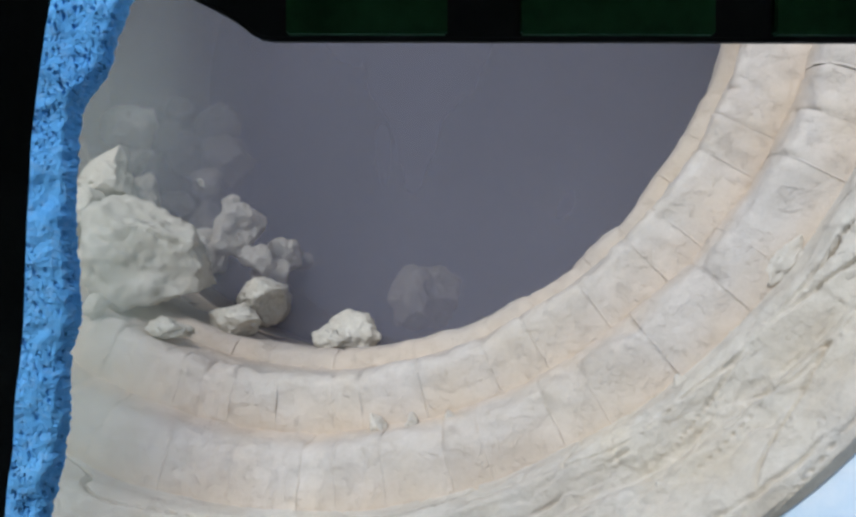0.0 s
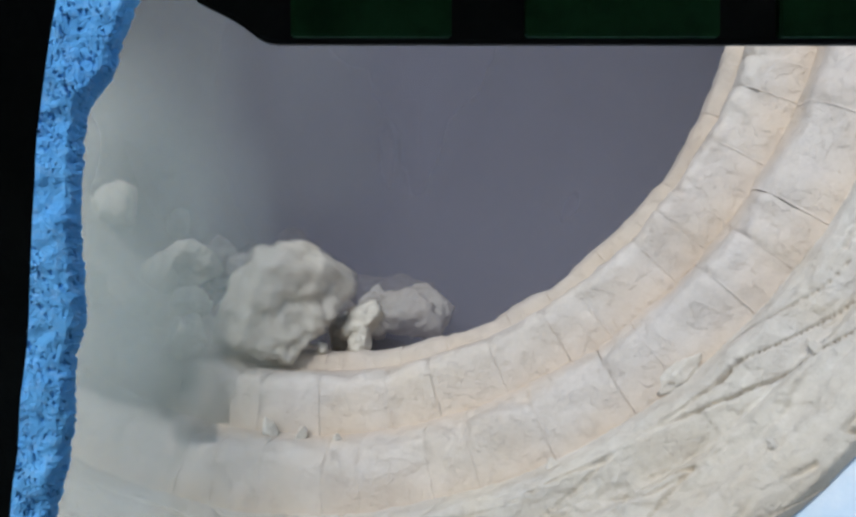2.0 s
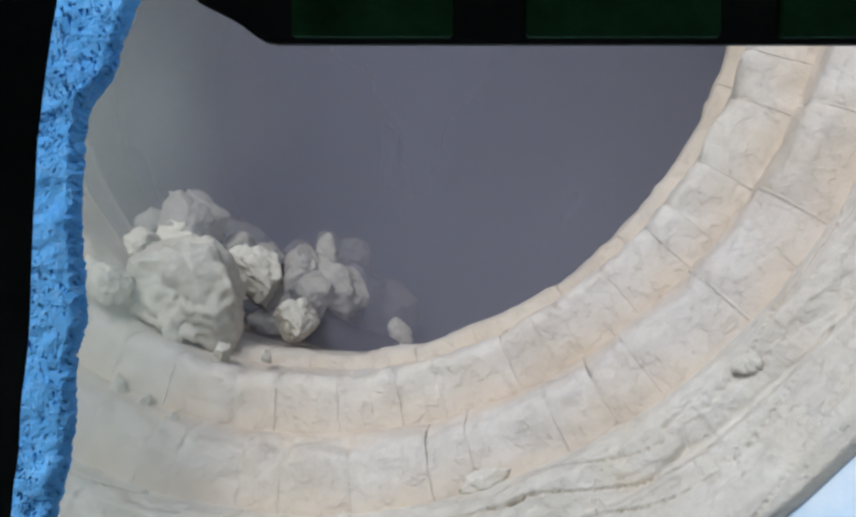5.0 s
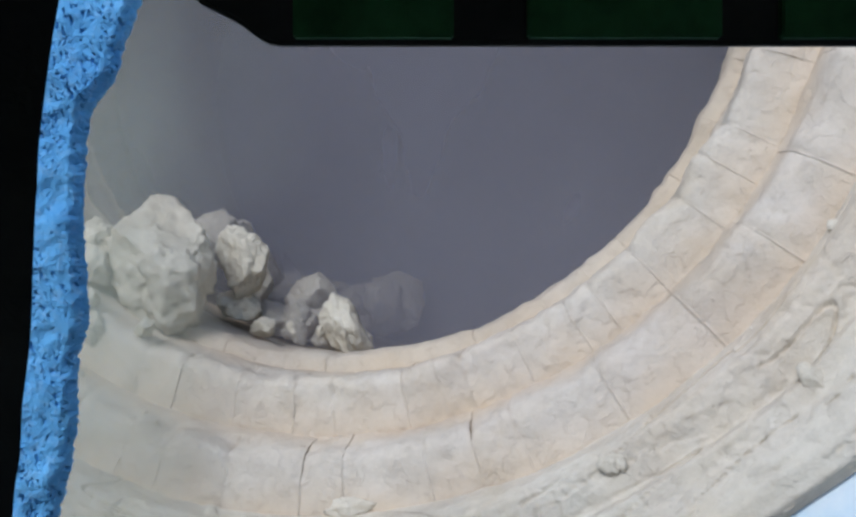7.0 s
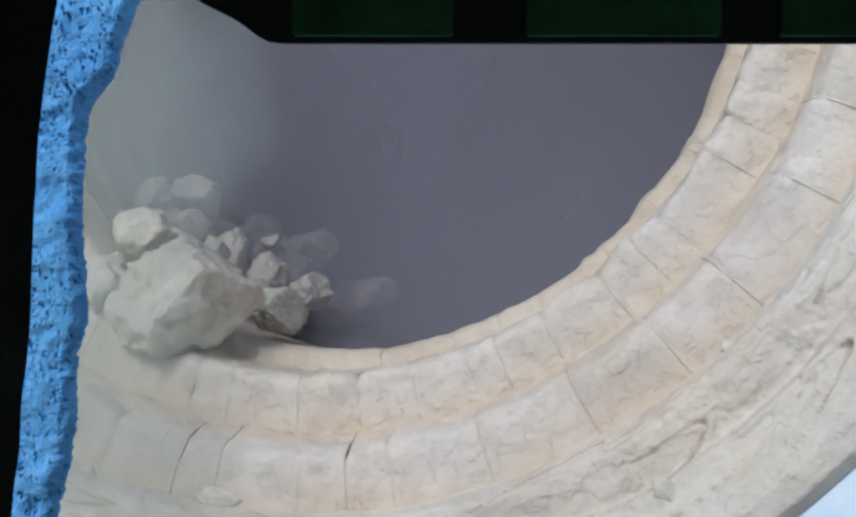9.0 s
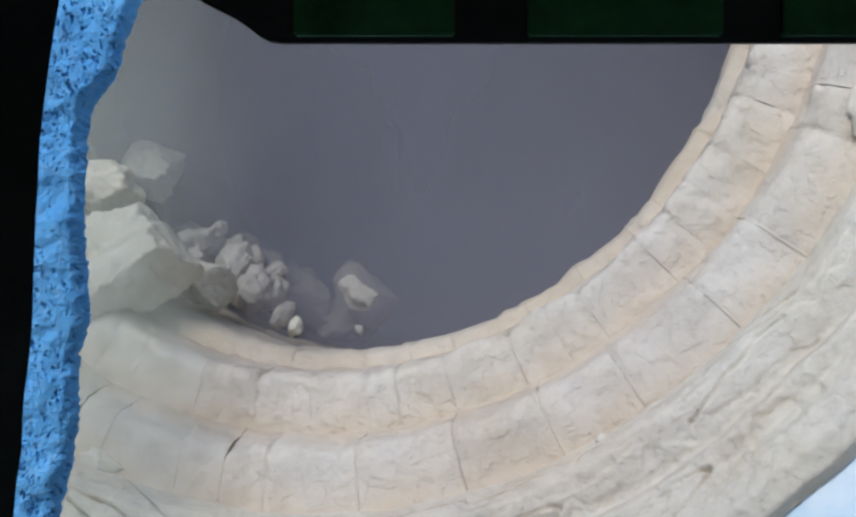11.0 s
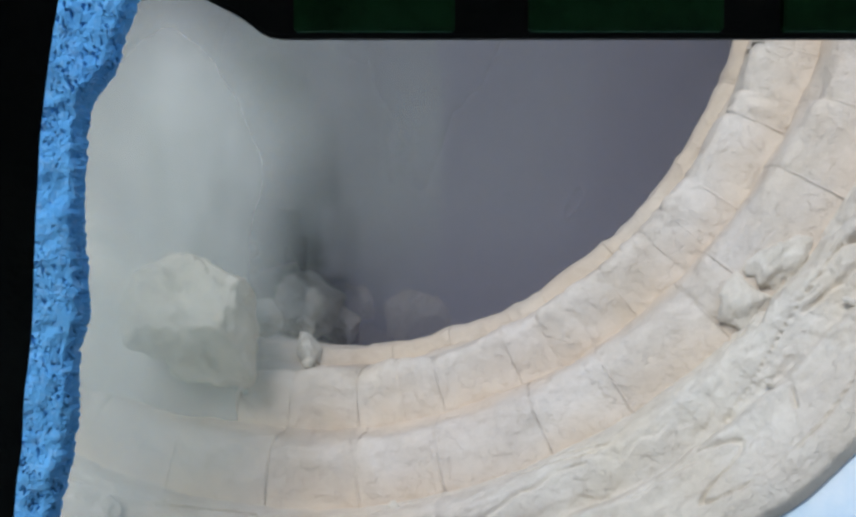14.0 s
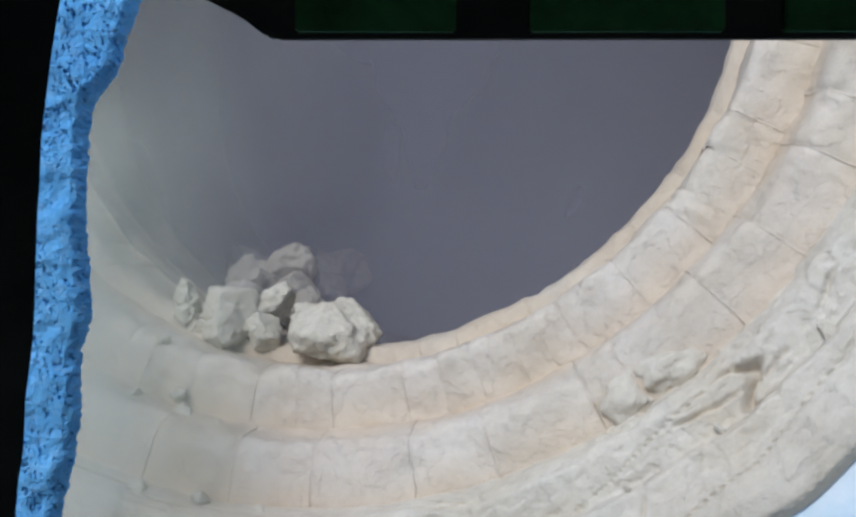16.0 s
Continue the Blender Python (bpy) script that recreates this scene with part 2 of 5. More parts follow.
# cracks and slab edges of the collar, as (angle, radius) lines; a third value steps the slab down beyond the line
SPLITS = [([(-0.805, 1.437), (-0.845, 1.452), (-0.9, 1.435), (-0.95, 1.452), (-1.0, 1.44), (-1.07, 1.452)], 0.006),
          ([(1.075, 1.605), (1.0, 1.572), (0.942, 1.556), (0.9, 1.535), (0.857, 1.531), (0.82, 1.552), (0.778, 1.568), (0.70, 1.575)], 0.012),
          ([(0.95, 1.672), (0.87, 1.678), (0.8, 1.674)], 0.004),
          ([(1.33, 1.437), (1.263, 1.445), (1.2, 1.452), (1.159, 1.447)], 0.008),
          ([(0.362, 1.462), (0.349, 1.50), (0.36, 1.535), (0.42, 1.548), (0.5, 1.56), (0.56, 1.585)], 0.012),
          ([(0.349, 1.461), (0.30, 1.48), (0.252, 1.504), (0.2, 1.50)], 0.008),
          ([(0.37, 1.48), (0.30, 1.462), (0.236, 1.46), (0.15, 1.45)], 0.006),
          ([(-0.805, 1.605), (-0.825, 1.56), (-0.82, 1.511), (-0.87, 1.50)], 0.008),
          ([(-1.147, 1.507), (-1.2, 1.49), (-1.26, 1.51), (-1.33, 1.50)], 0.005),
          ([(-0.44, 1.54), (-0.5, 1.552), (-0.546, 1.567), (-0.62, 1.56), (-0.7, 1.58)], 0.009)]
rng = random.Random(5)
for a in np.arange(-3.1, 3.1, 0.55):
    r = rng.choice((1.47, 1.5, 1.53, 1.56, 1.6, 1.64, 1.68))
    line = [(a, r)]
    for _ in range(rng.randrange(3, 6)):
        line.append((line[-1][0] - rng.uniform(0.03, 0.07), line[-1][1] + rng.uniform(-0.02, 0.02)))
    SPLITS.append((line, rng.choice((0.0, 0.0, 0.003))))


def split_depth(a, r, jag):
    """How far the crust falls back at an angle and radius: a narrow groove along each line, and a low step beside it."""
    a = (a + math.pi) % (2 * math.pi) - math.pi
    deep = 0.0
    for line, step in SPLITS:
        if not min(line[0][0], line[-1][0]) - 0.04 < a < max(line[0][0], line[-1][0]) + 0.04:
            continue
        best, side = 1.0, 0.0
        for (a0, r0), (a1, r1) in zip(line, line[1:]):
            ux, uy = (a1 - a0) * 1.53, r1 - r0
            vx, vy = (a - a0) * 1.53, r + jag - r0
            k = max(0.0, min(1.0, (ux * vx + uy * vy) / (ux * ux + uy * uy)))
            d = math.hypot(vx - k * ux, vy - k * uy)
            if d < best:
                best, side = d, ux * vy - uy * vx
        gap = max(0.0, 1 - best / 0.0075) * max(0.1, min(1.0, 0.5 + 1.6 * noise.noise(Vector((a * 16, r * 9, step * 900)))))
        deep = max(deep, 0.019 * gap, 0.6 * step * max(0.0, 1 - best / 0.13) if side > 0 else 0.0)
    return deep


def crust_collar():
    """The rough outer collar: a crust of castable with ledges, cracks, hollows and lumps."""
    na, prof = 2300, smooth_profile([(1.435, -0.015), (1.448, -0.085), (1.465, -0.118), (1.555, -0.128), (1.562, -0.165), (1.60, -0.175), (1.635, -0.22), (1.67, -0.245), (1.712, -0.248), (1.738, -0.222)], 118, 0.12)
    verts = []
    for i in range(na):
        a = 2 * math.pi * i / na
        ca, sa = math.cos(a) * 1.6, math.sin(a) * 1.6
        shift = 0.02 * noise.noise(Vector((ca, sa, 0)) * 2.2) + 0.012 * noise.noise(Vector((ca, sa, 4)) * 6)
        for j, (r, y) in enumerate(prof):
            s = j / (len(prof) - 1)
            p = Vector((ca, sa, s * 0.34))
            pl = Vector((ca * 0.5, sa * 0.5, s * 0.34))
            w = wobble(pl, 6, 0.010) + wobble(pl, 21, 0.003, 3) + wobble(p, 60, 0.001, 2)
            smooth = max(0.0, min(1.0, (s - 0.66) / 0.12))
            w *= 1 - 0.5 * smooth
            w += smooth * 0.007 * noise.noise(Vector((ca * 0.6, sa * 0.6, s * 16)))
            # long cracks that run round the collar, and slab edges across it
            q = Vector((a * 2.2, s * 5.0 + 1.3 * noise.noise(Vector((ca, sa, 9)) * 1.6), 0.5))
            c = abs(noise.noise(q * 1.1))
            w += 0.07 * max(0.0, 1 - c / 0.018) * (0.4 + 0.6 * noise.noise(p * 3 + Vector((7, 0, 0))))
            # flakes broken away
            fl = noise.noise(Vector((ca * 3.2, sa * 3.2, s * 3.0)) + Vector((3, 5, 0))) + 0.3 * noise.noise(p * 21)
            w += 0.005 * (1 - smooth) * max(0.0, min(1.0, (fl - 0.16) / 0.05))
            fl = noise.noise(Vector((p.x * 5, p.y * 5, p.z * 30)) + Vector((8, 1, 2))) + 0.3 * noise.noise(p * 30)
            w += 0.0035 * (1 - 0.7 * smooth) * max(0.0, min(1.0, (fl - 0.12) / 0.05))
            edge = math.sin(math.pi * min(1.0, s * 1.15)) ** 0.5 if s < 0.87 else 0.6
            w *= max(0.25, edge)
            w += split_depth(a, r, 0.008 * noise.noise(Vector((ca * 9, sa * 9, 2))) + 0.005 * noise.noise(Vector((ca * 26, sa * 26, 5))))
            verts.append(around(r + shift * (0.3 + s) + 0.55 * w, y + 0.85 * w, a))
    me = mesh_of("castable_collar", verts, [tuple(reversed(f)) for f in grid_faces(na, len(prof), True)], CRUST)
    return sub("castable_collar", me, kiln, "cracked crust of pale castable round the mouth")


crust_collar()


def lathe(name, pts, material, parent, n=160, label="", smooth=True):
    verts = []
    for i in range(n):
        a = 2 * math.pi * i / n
        verts += [around(r, y, a) for r, y in pts]
    faces = [tuple(reversed(f)) for f in grid_faces(n, len(pts), True)]
    return sub(name, mesh_of(name, verts, faces, material, smooth), parent, label)


lathe("shell", [(1.735, -0.19), (1.745, -0.195), (1.745, 9.0), (1.74, 9.0), (1.50, 0.3), (1.50, 0.05), (1.735, -0.15)], STEEL, kiln, label="weathered steel kiln shell", smooth=False)
lathe("lining", [(1.34, 0.70), (1.14, 0.74), (1.13, 1.2), (1.13, 9.0), (1.3, 9.02), (1.34, 0.71)], LINING, kiln, label="dust-darkened brick lining")
for y in (2.4, 6.4):
    lathe("riding_ring", [(1.745, y - 0.2), (1.95, y - 0.2), (1.95, y + 0.2), (1.745, y + 0.2)], STEEL, kiln, smooth=False)


def stone_mesh(name, radius, seed, material, level=3, flat=(1, 1, 1), cuts=7, rough=0.1):
    """A broken stone: a ball hewn by random planes, with softened edges and a rough skin."""
    rng = random.Random(seed)
    bm = bmesh.new()
    bmesh.ops.create_icosphere(bm, subdivisions=level, radius=1.0)
    planes = []
    for _ in range(cuts):
        d = Vector((rng.gauss(0, 1), rng.gauss(0, 1), rng.gauss(0, 1))).normalized()
        planes.append((d, rng.uniform(0.55, 0.86)))
    off = Vector((seed * 3.7 % 31, seed * 1.3 % 17, 0))
    for v in bm.verts:
        p = v.co * (1 + 0.3 * noise.noise(v.co * 0.9 + off))
        for d, h in planes:
            over = p.dot(d) - h
            if over > 0:
                p -= d * over * 0.9
        n = p.normalized()
        w = rough * (0.75 * noise.fractal(p * 1.5 + off, 0.7, 2.2, 4) + 0.3 * noise.fractal(p * 6 - off, 0.6, 2.2, 4))
        # bedding cracks, broken ledges and small scabs lost from the skin
        w -= 0.05 * max(0.0, 1 - abs(noise.noise(Vector((p.x, p.y * 2.2, p.z)) * 1.7 - off)) / 0.05)
        w -= 0.07 * max(0.0, min(1.0, (noise.noise(p * 1.5 + off * 2) + 0.25 * noise.noise(p * 6) - 0.1) / 0.05))
        w -= 0.03 * max(0.0, min(1.0, (noise.noise(p * 4.1 + off) + 0.35 * noise.noise(p * 13) - 0.18) / 0.06))
        p += n * w
        v.co = p
    lo = Vector([min(v.co[k] for v in bm.verts) for k in range(3)])
    hi = Vector([max(v.co[k] for v in bm.verts) for k in range(3)])
    mid, half = (lo + hi) / 2, (hi - lo) / 2
    for v in bm.verts:
        v.co = Vector([(v.co[k] - mid[k]) / half[k] * radius * flat[k] for k in range(3)])
    me = bpy.data.meshes.new(name)
    bm.to_mesh(me)
    bm.free()
    me.materials.append(material)
    me.shade_smooth()
    return me


def lump(a, r, y, size, seed, flat=(1, 0.6, 1)):
    ob = sub("embedded_stone", stone_mesh("embedded_stone", size, seed, CRUST, 4, flat, 9, 0.16), kiln)
    ob.location = around(r, y, a)
    ob.rotation_euler = (0, a, 0)
    return ob


rng = random.Random(21)
# a pair of stones that bulge from the collar, and smaller ones scattered on its ledges
lump(-0.86, 1.407, -0.012, 0.06, 5, (1.0, 0.7, 1.0))
lump(-0.948, 1.408, -0.012, 0.066, 9, (0.85, 0.7, 1.15))
# broken pieces lodged on the ledge between the rings
lump(1.405, 1.262, 0.09, 0.03, 17, (1.0, 0.8, 0.8))
lump(1.338, 1.275, 0.085, 0.024, 23, (1.2, 0.8, 0.7))
lump(1.26, 1.285, 0.07, 0.018, 29, (1.2, 0.8, 0.8))
# a thin slab left standing on the outer ring
lump(0.652, 1.425, -0.022, 0.06, 14, (0.45, 0.25, 1.1))
for _ in range(46):
    a = rng.uniform(0, 2 * math.pi)
    r, y = rng.choice(((1.455, -0.05), (1.50, -0.125), (1.56, -0.15), (1.6, -0.165), (1.64, -0.215), (1.68, -0.24)))
    lump(a, r + rng.uniform(-0.015, 0.015), y + rng.uniform(0, 0.012), rng.choice((0.008, 0.01, 0.013, 0.017, 0.026)), rng.randrange(1000), (rng.uniform(0.9, 2.0), 0.45, rng.uniform(0.7, 1.1)))


# ---- daylight behind the mouth, painted as a pale blue plate with a round opening ----
hood = tagged(new("daylight_plate"), "added plate behind the kiln mouth, painted with pale blue daylight", "hood", kind="structure")
hood.matrix_basis = pose(*AXIS, 0, 0, YAW)
lathe("plate", [(1.70, -0.216), (1.70, -0.209), (2.46, -0.209), (2.46, -0.216), (1.70, -0.216)], PALE_BLUE, hood, 96, smooth=False)

# ---- the hatch edge, and a dark unseen cabin added round the camera ----
hatch = tagged(new("wall_hatch"), "shade-black wall with a viewing hatch, its cabin added and unseen", "wall", kind="structure")
EYE = Vector((0, 0, 1.5))
TILT = Matrix.Translation(EYE) @ pose(0, 0, 0, 3.09, 0, 0)
hatch.matrix_basis = TILT


def left_x(z):
    zs, xs = zip(*[(-0.203, -0.2518), (-0.154, -0.2472), (-0.090, -0.2407), (-0.041, -0.2359), (0.008, -0.2343), (0.073, -0.2310), (0.111, -0.2261), (0.154, -0.2197), (0.202, -0.2122)])
    return float(np.interp(z, zs, xs))


def right_x(z):
    """The ragged outer rim of the blue crust, leaning inwards at the top."""
    zs, xs = zip(*[(-0.689, -0.6425), (-0.467, -0.6176), (-0.420, -0.6097), (-0.343, -0.5910), (-0.263, -0.5777), (-0.161, -0.5777), (-0.134, -0.5697), (-0.099, -0.5600), (-0.059, -0.5635), (0.065, -0.5715), (0.198, -0.5653), (0.243, -0.5582), (0.278, -0.5360), (0.309, -0.5111), (0.336, -0.5076), (0.420, -0.4774), (0.553, -0.4384)])
    return float(np.interp(z, zs, xs))


def black_panel():
    verts, faces, n = [], [], 60
    for i in range(n):
        z = -0.30 + 0.52 * i / (n - 1)
        x = left_x(z) + 0.002 * noise.noise(Vector((0, 0, z * 30)))
        for xx, yy in ((x - 0.03, 0.604), (x - 0.012, 0.598), (x, 0.585), (-0.36, 0.585), (-0.36, 0.604)):
            verts.append((xx, yy, z))
    return sub("hatch_side", mesh_of("hatch_side", verts, grid_faces(n, 5), BLACK, False), hatch)


black_panel()
# out of view; added to keep daylight off the hatch faces
part("wall_right", box(0.40, 0.75, 0.585, 0.66, -0.30, 0.20), BLACK, hatch)
part("wall_below", box(-0.36, 0.75, 0.587, 0.658, -1.46, -0.30), BLACK, hatch)
part("wall_above", box(-0.36, 0.75, 0.587, 0.658, 0.20, 0.27), BLACK, hatch)
part("cabin_roof", box(-0.36, 0.75, -0.9, 0.585, 0.25, 0.27), BLACK, hatch)
part("cabin_side", box(-0.40, -0.36, -0.9, 0.66, -1.46, 0.27), BLACK, hatch)
part("cabin_side", box(0.75, 0.79, -0.9, 0.66, -1.46, 0.27), BLACK, hatch)
part("cabin_back", box(-0.40, 0.79, -0.94, -0.9, -1.46, -0.35), BLACK, hatch)
part("cabin_floor", box(-0.36, 0.75, -0.9, 0.585, -1.46, -1.42), BLACK, hatch)


def blue_crust():
    """A pillar beside the mouth: a thick, porous crust of blue paint and dust, its rim ragged and rounded off."""
    nz, nu = 1000, 130
    verts = []
    for i in range(nz):
        z = -0.60 + 1.2 * i / (nz - 1)
        base = right_x(z)
        for j in range(nu):
            u = j / (nu - 1)
            ragged = 0.005 * noise.noise(Vector((u * 22, 0, z * 60))) + 0.003 * noise.noise(Vector((u * 60, 3, z * 150)))
            if u < 0.85:
                k = u / 0.85
                x, y = base + ragged * k ** 4 - 0.16 * (1 - k), 1.6 - 0.03 * (1 - k)
                y += 0.035 * max(0.0, k - 0.88) ** 2 * 69
            else:
                k = (u - 0.85) / 0.15
                x, y = base + ragged * (1 - k) - 0.13 * k, 1.635 + 0.22 * k
            p = Vector((x, y, z))
            w = wobble(p, 12, 0.012) + wobble(p, 50, 0.002, 3)
            patch = max(0.0, min(1.0, 0.75 + 1.3 * noise.noise(Vector((x * 14, 2, z * 6)))))
            pit = noise.noise(Vector(((x + 0.3 * z) * 190, z * 74, y * 60))) + 0.8 * noise.noise(Vector(((x - 0.25 * z) * 360, z * 170, y * 90)))
            w -= 0.014 * patch * min(0.5, max(0.0, pit - 0.26)) + 0.008 * min(0.4, max(0.0, pit - 0.55))
            verts.append((x + 0.15 * w, y - w, z))
    return mesh_of("blue_crust", verts, [tuple(reversed(f)) for f in grid_faces(nz, nu)], BLUE)


crust = sub("pillar", blue_crust(), None)
crust.matrix_basis = TILT @ Matrix.Scale(0.62, 4)
tagged(crust, "bright blue porous painted pillar beside the kiln mouth", "pillar", kind="structure")

part("plinth", box(-0.78, -0.60, 1.60, 1.78, -2.52, -0.55), BLUE, crust)

# ---- concrete piers under the riding rings and the plate ----
for y in (2.4, 6.4):
    pier = part("pier", box(-0.9, 0.9, -0.35, 0.35, 0.0, 0.525, 0.02), CONCRETE, None)
    pier.matrix_basis = pose(AXIS[0] + y * math.sin(radians(-YAW)), AXIS[1] + y * math.cos(radians(-YAW)), 0, 0, 0, YAW)
    tagged(pier, "low concrete pier under a steel riding ring", "pier", kind="structure")

# ---- the dark green beam across the top of the view ----
beam = tagged(new("hatch_cover"), "dark green hatch cover with black frame bars", "hatch cover")
beam.matrix_basis = TILT


def prism(outline, y0, y1, bevel=0.004):
    bm = bmesh.new()
    vs = [bm.verts.new((x, y0, z)) for x, z in outline]
    f = bm.faces.new(vs)
    ex = bmesh.ops.extrude_face_region(bm, geom=[f])
    for v in ex["geom"]:
        if isinstance(v, bmesh.types.BMVert):
            v.co.y = y1
    bmesh.ops.recalc_face_normals(bm, faces=bm.faces[:])
    if bevel:
        bmesh.ops.bevel(bm, geom=bm.edges[:], offset=bevel, segments=2, affect="EDGES")
    return bm


part("frame", prism([(-0.125, 0.142), (-0.118, 0.131), (-0.097, 0.1205), (-0.084, 0.1105), (-0.078, 0.1088), (0.42, 0.1088), (0.42, 0.24), (-0.125, 0.24)], 0.50, 0.508, 0.002), BLACK, beam)
for x0, x1 in ((-0.068, 0.013), (0.05, 0.148), (0.178, 0.30)):
    part("panel", box(x0, x1, 0.494, 0.502, 0.1112, 0.22, 0.001), GREEN, beam, "dark green painted panel")

# ---- rocks ----
def turned(x, y, z, a, tip=0):
    """A pose at x, y, z, rolled by a degrees about the kiln's axis and tipped along it."""
    return pose(x, y, z, 0, 0, YAW) @ pose(0, 0, 0, 0, a, 0) @ pose(0, 0, 0, tip, 0, 0)


def rock(radius, seed, flat=(1, 1, 1), level=5, cuts=13):
    label = "large pale dusty limestone boulder rolling on the kiln lip" if radius > 0.15 else "pale dusty limestone rock tumbling in the kiln" if radius > 0.05 else "small broken piece of pale limestone in the kiln"
    return tagged(new("rock", stone_mesh("rock", radius, seed, ROCK, level, flat, cuts, 0.13)), label, "rock", "rocks tumbling in the kiln")


boulder_a = rock(0.170, 12, (0.97, 0.92, 1.2))
boulder_n = rock(0.082, 30, (0.95, 1.4, 0.95))
boulder_b = rock(0.062, 61, (1.25, 1, 0.8))
boulder_c = rock(0.052, 41, (1, 1.1, 1.25))
boulder_d = rock(0.085, 17, (1, 0.95, 1.1))
boulder_e = rock(0.098, 55, (1, 1, 1.05))
boulder_f = rock(0.108, 178, (1.15, 1, 0.95))
boulder_g = rock(0.090, 12, (1, 1, 1.1))
boulder_h = rock(0.080, 52, (1.3, 1, 0.8))
boulder_i = rock(0.055, 59, (1.15, 1, 0.85))
boulder_j = rock(0.065, 66, (1, 1, 1))
boulder_k = rock(0.045, 73, (1.4, 1, 0.7))
boulder_l = rock(0.040, 80, (1.3, 1, 0.8))
boulder_m = rock(0.105, 87, (1.25, 1, 0.8))
boulder_o = rock(0.072, 101, (1, 1, 1.05))
boulder_p = rock(0.060, 108, (1, 1, 1.1))
boulder_q = rock(0.120, 115, (1, 1, 0.95))
boulder_r = rock(0.115, 122, (1, 1, 1.1))
boulder_s = rock(0.040, 129, (1, 1, 1))
boulder_t = rock(0.030, 136, (1.1, 1, 1))
boulder_u = rock(0.075, 143, (1.1, 1, 0.9))
boulder_v = rock(0.035, 150, (1.2, 1, 0.9))
boulder_w = rock(0.060, 157, (1, 1, 1.1))
boulder_x = rock(0.100, 164, (1, 1, 1))
boulder_y = rock(0.090, 171, (1, 1, 1))
boulder_z = rock(0.028, 185, (1.2, 1, 0.9))
boulder_hh = rock(0.016, 229, (1.2, 1, 0.9))
boulder_ii = rock(0.035, 241, (1.1, 1, 0.9))
boulder_jj = rock(0.042, 251, (1, 1, 1.1))
boulder_kk = rock(0.050, 257, (1.1, 1, 0.9))
heap_stone_a = rock(0.080, 300, (1.3, 1, 0.95))
heap_stone_b = rock(0.065, 307, (1.15, 1, 0.8))
heap_stone_c = rock(0.055, 314, (1.15, 1, 0.95))
heap_stone_d = rock(0.055, 321, (1.3, 1, 0.8))
heap_stone_e = rock(0.055, 328, (1.15, 1, 0.95))
heap_stone_f = rock(0.045, 335, (1.15, 1, 1.1))
heap_stone_g = rock(0.080, 342, (1, 1, 0.95))
heap_stone_h = rock(0.080, 349, (1.15, 1, 0.95))
heap_stone_i = rock(0.080, 356, (1.3, 1, 0.95))
heap_stone_j = rock(0.045, 363, (1, 1, 1.1))
heap_stone_k = rock(0.055, 370, (1.15, 1, 0.95))
heap_stone_l = rock(0.080, 377, (1, 1, 0.95))
boulder_aa = rock(0.022, 185, (1.0, 0.9, 0.95))
boulder_bb = rock(0.027, 192, (1.0, 0.9, 0.95))
boulder_cc = rock(0.013, 199, (1.0, 0.9, 0.95))
boulder_dd = rock(0.014, 206, (1.0, 0.9, 0.95))
boulder_ee = rock(0.021, 213, (1.0, 0.9, 0.95))
boulder_ff = rock(0.023, 220, (1.0, 0.9, 0.95))
boulder_gg = rock(0.025, 227, (1.0, 0.9, 0.95))

# ---- airborne dust, in rigid veils ----
def veil(name, w, h, bulge, seed, material, nx=26, nz=22):
    """A soft-edged, billowing sheet of dust in its own x-z plane."""
    verts, vals = [], []
    for i in range(nx):
        for j in range(nz):
            u, v = 2 * i / (nx - 1) - 1, 2 * j / (nz - 1) - 1
            p = Vector((u * 1.3, v * 1.3, seed))
            verts.append((u * w / 2, bulge * (noise.noise(p) + 0.5 * noise.noise(p * 2.3)), v * h / 2))
            rr = math.hypot(u, v) + 0.22 * noise.noise(p * 1.7 + Vector((4, 0, 0)))
            edge = max(0.0, min(1.0, (1 - max(0.0, rr - 0.1) / 0.78) * 1.5))
            lim = max(0.0, min(1.0, (1 - max(abs(u), abs(v))) / 0.18))
            vals.append(edge * edge * (3 - 2 * edge) * lim)
    faces = [f for f in grid_faces(nx, nz) if max(vals[k] for k in f) > 0.004]
    me = mesh_of(name, verts, faces, material)
    at = me.attributes.new("veil", "FLOAT", "POINT")
    at.data.foreach_set("value", vals)
    return new(name, me)


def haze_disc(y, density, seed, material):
    """A flat, evenly thick sheet across the kiln's bore, coloured to stand in for dust haze."""
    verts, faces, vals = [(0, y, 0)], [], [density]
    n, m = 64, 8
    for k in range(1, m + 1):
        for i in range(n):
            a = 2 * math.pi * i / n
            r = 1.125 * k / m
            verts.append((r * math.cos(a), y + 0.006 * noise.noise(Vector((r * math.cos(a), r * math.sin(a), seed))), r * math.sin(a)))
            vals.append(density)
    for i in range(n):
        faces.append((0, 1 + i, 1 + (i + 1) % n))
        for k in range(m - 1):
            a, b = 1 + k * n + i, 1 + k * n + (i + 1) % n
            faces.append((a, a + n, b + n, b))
    me = mesh_of("dust_haze_sheet", verts, faces, material)
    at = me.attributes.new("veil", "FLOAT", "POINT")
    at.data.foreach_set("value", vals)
    ob = new("dust_haze_sheet", me)
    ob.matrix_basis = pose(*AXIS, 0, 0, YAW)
    return tagged(ob, "violet-grey sheet standing in for dust haze in the kiln's bore", "dust", "dust in the kiln", "stuff")


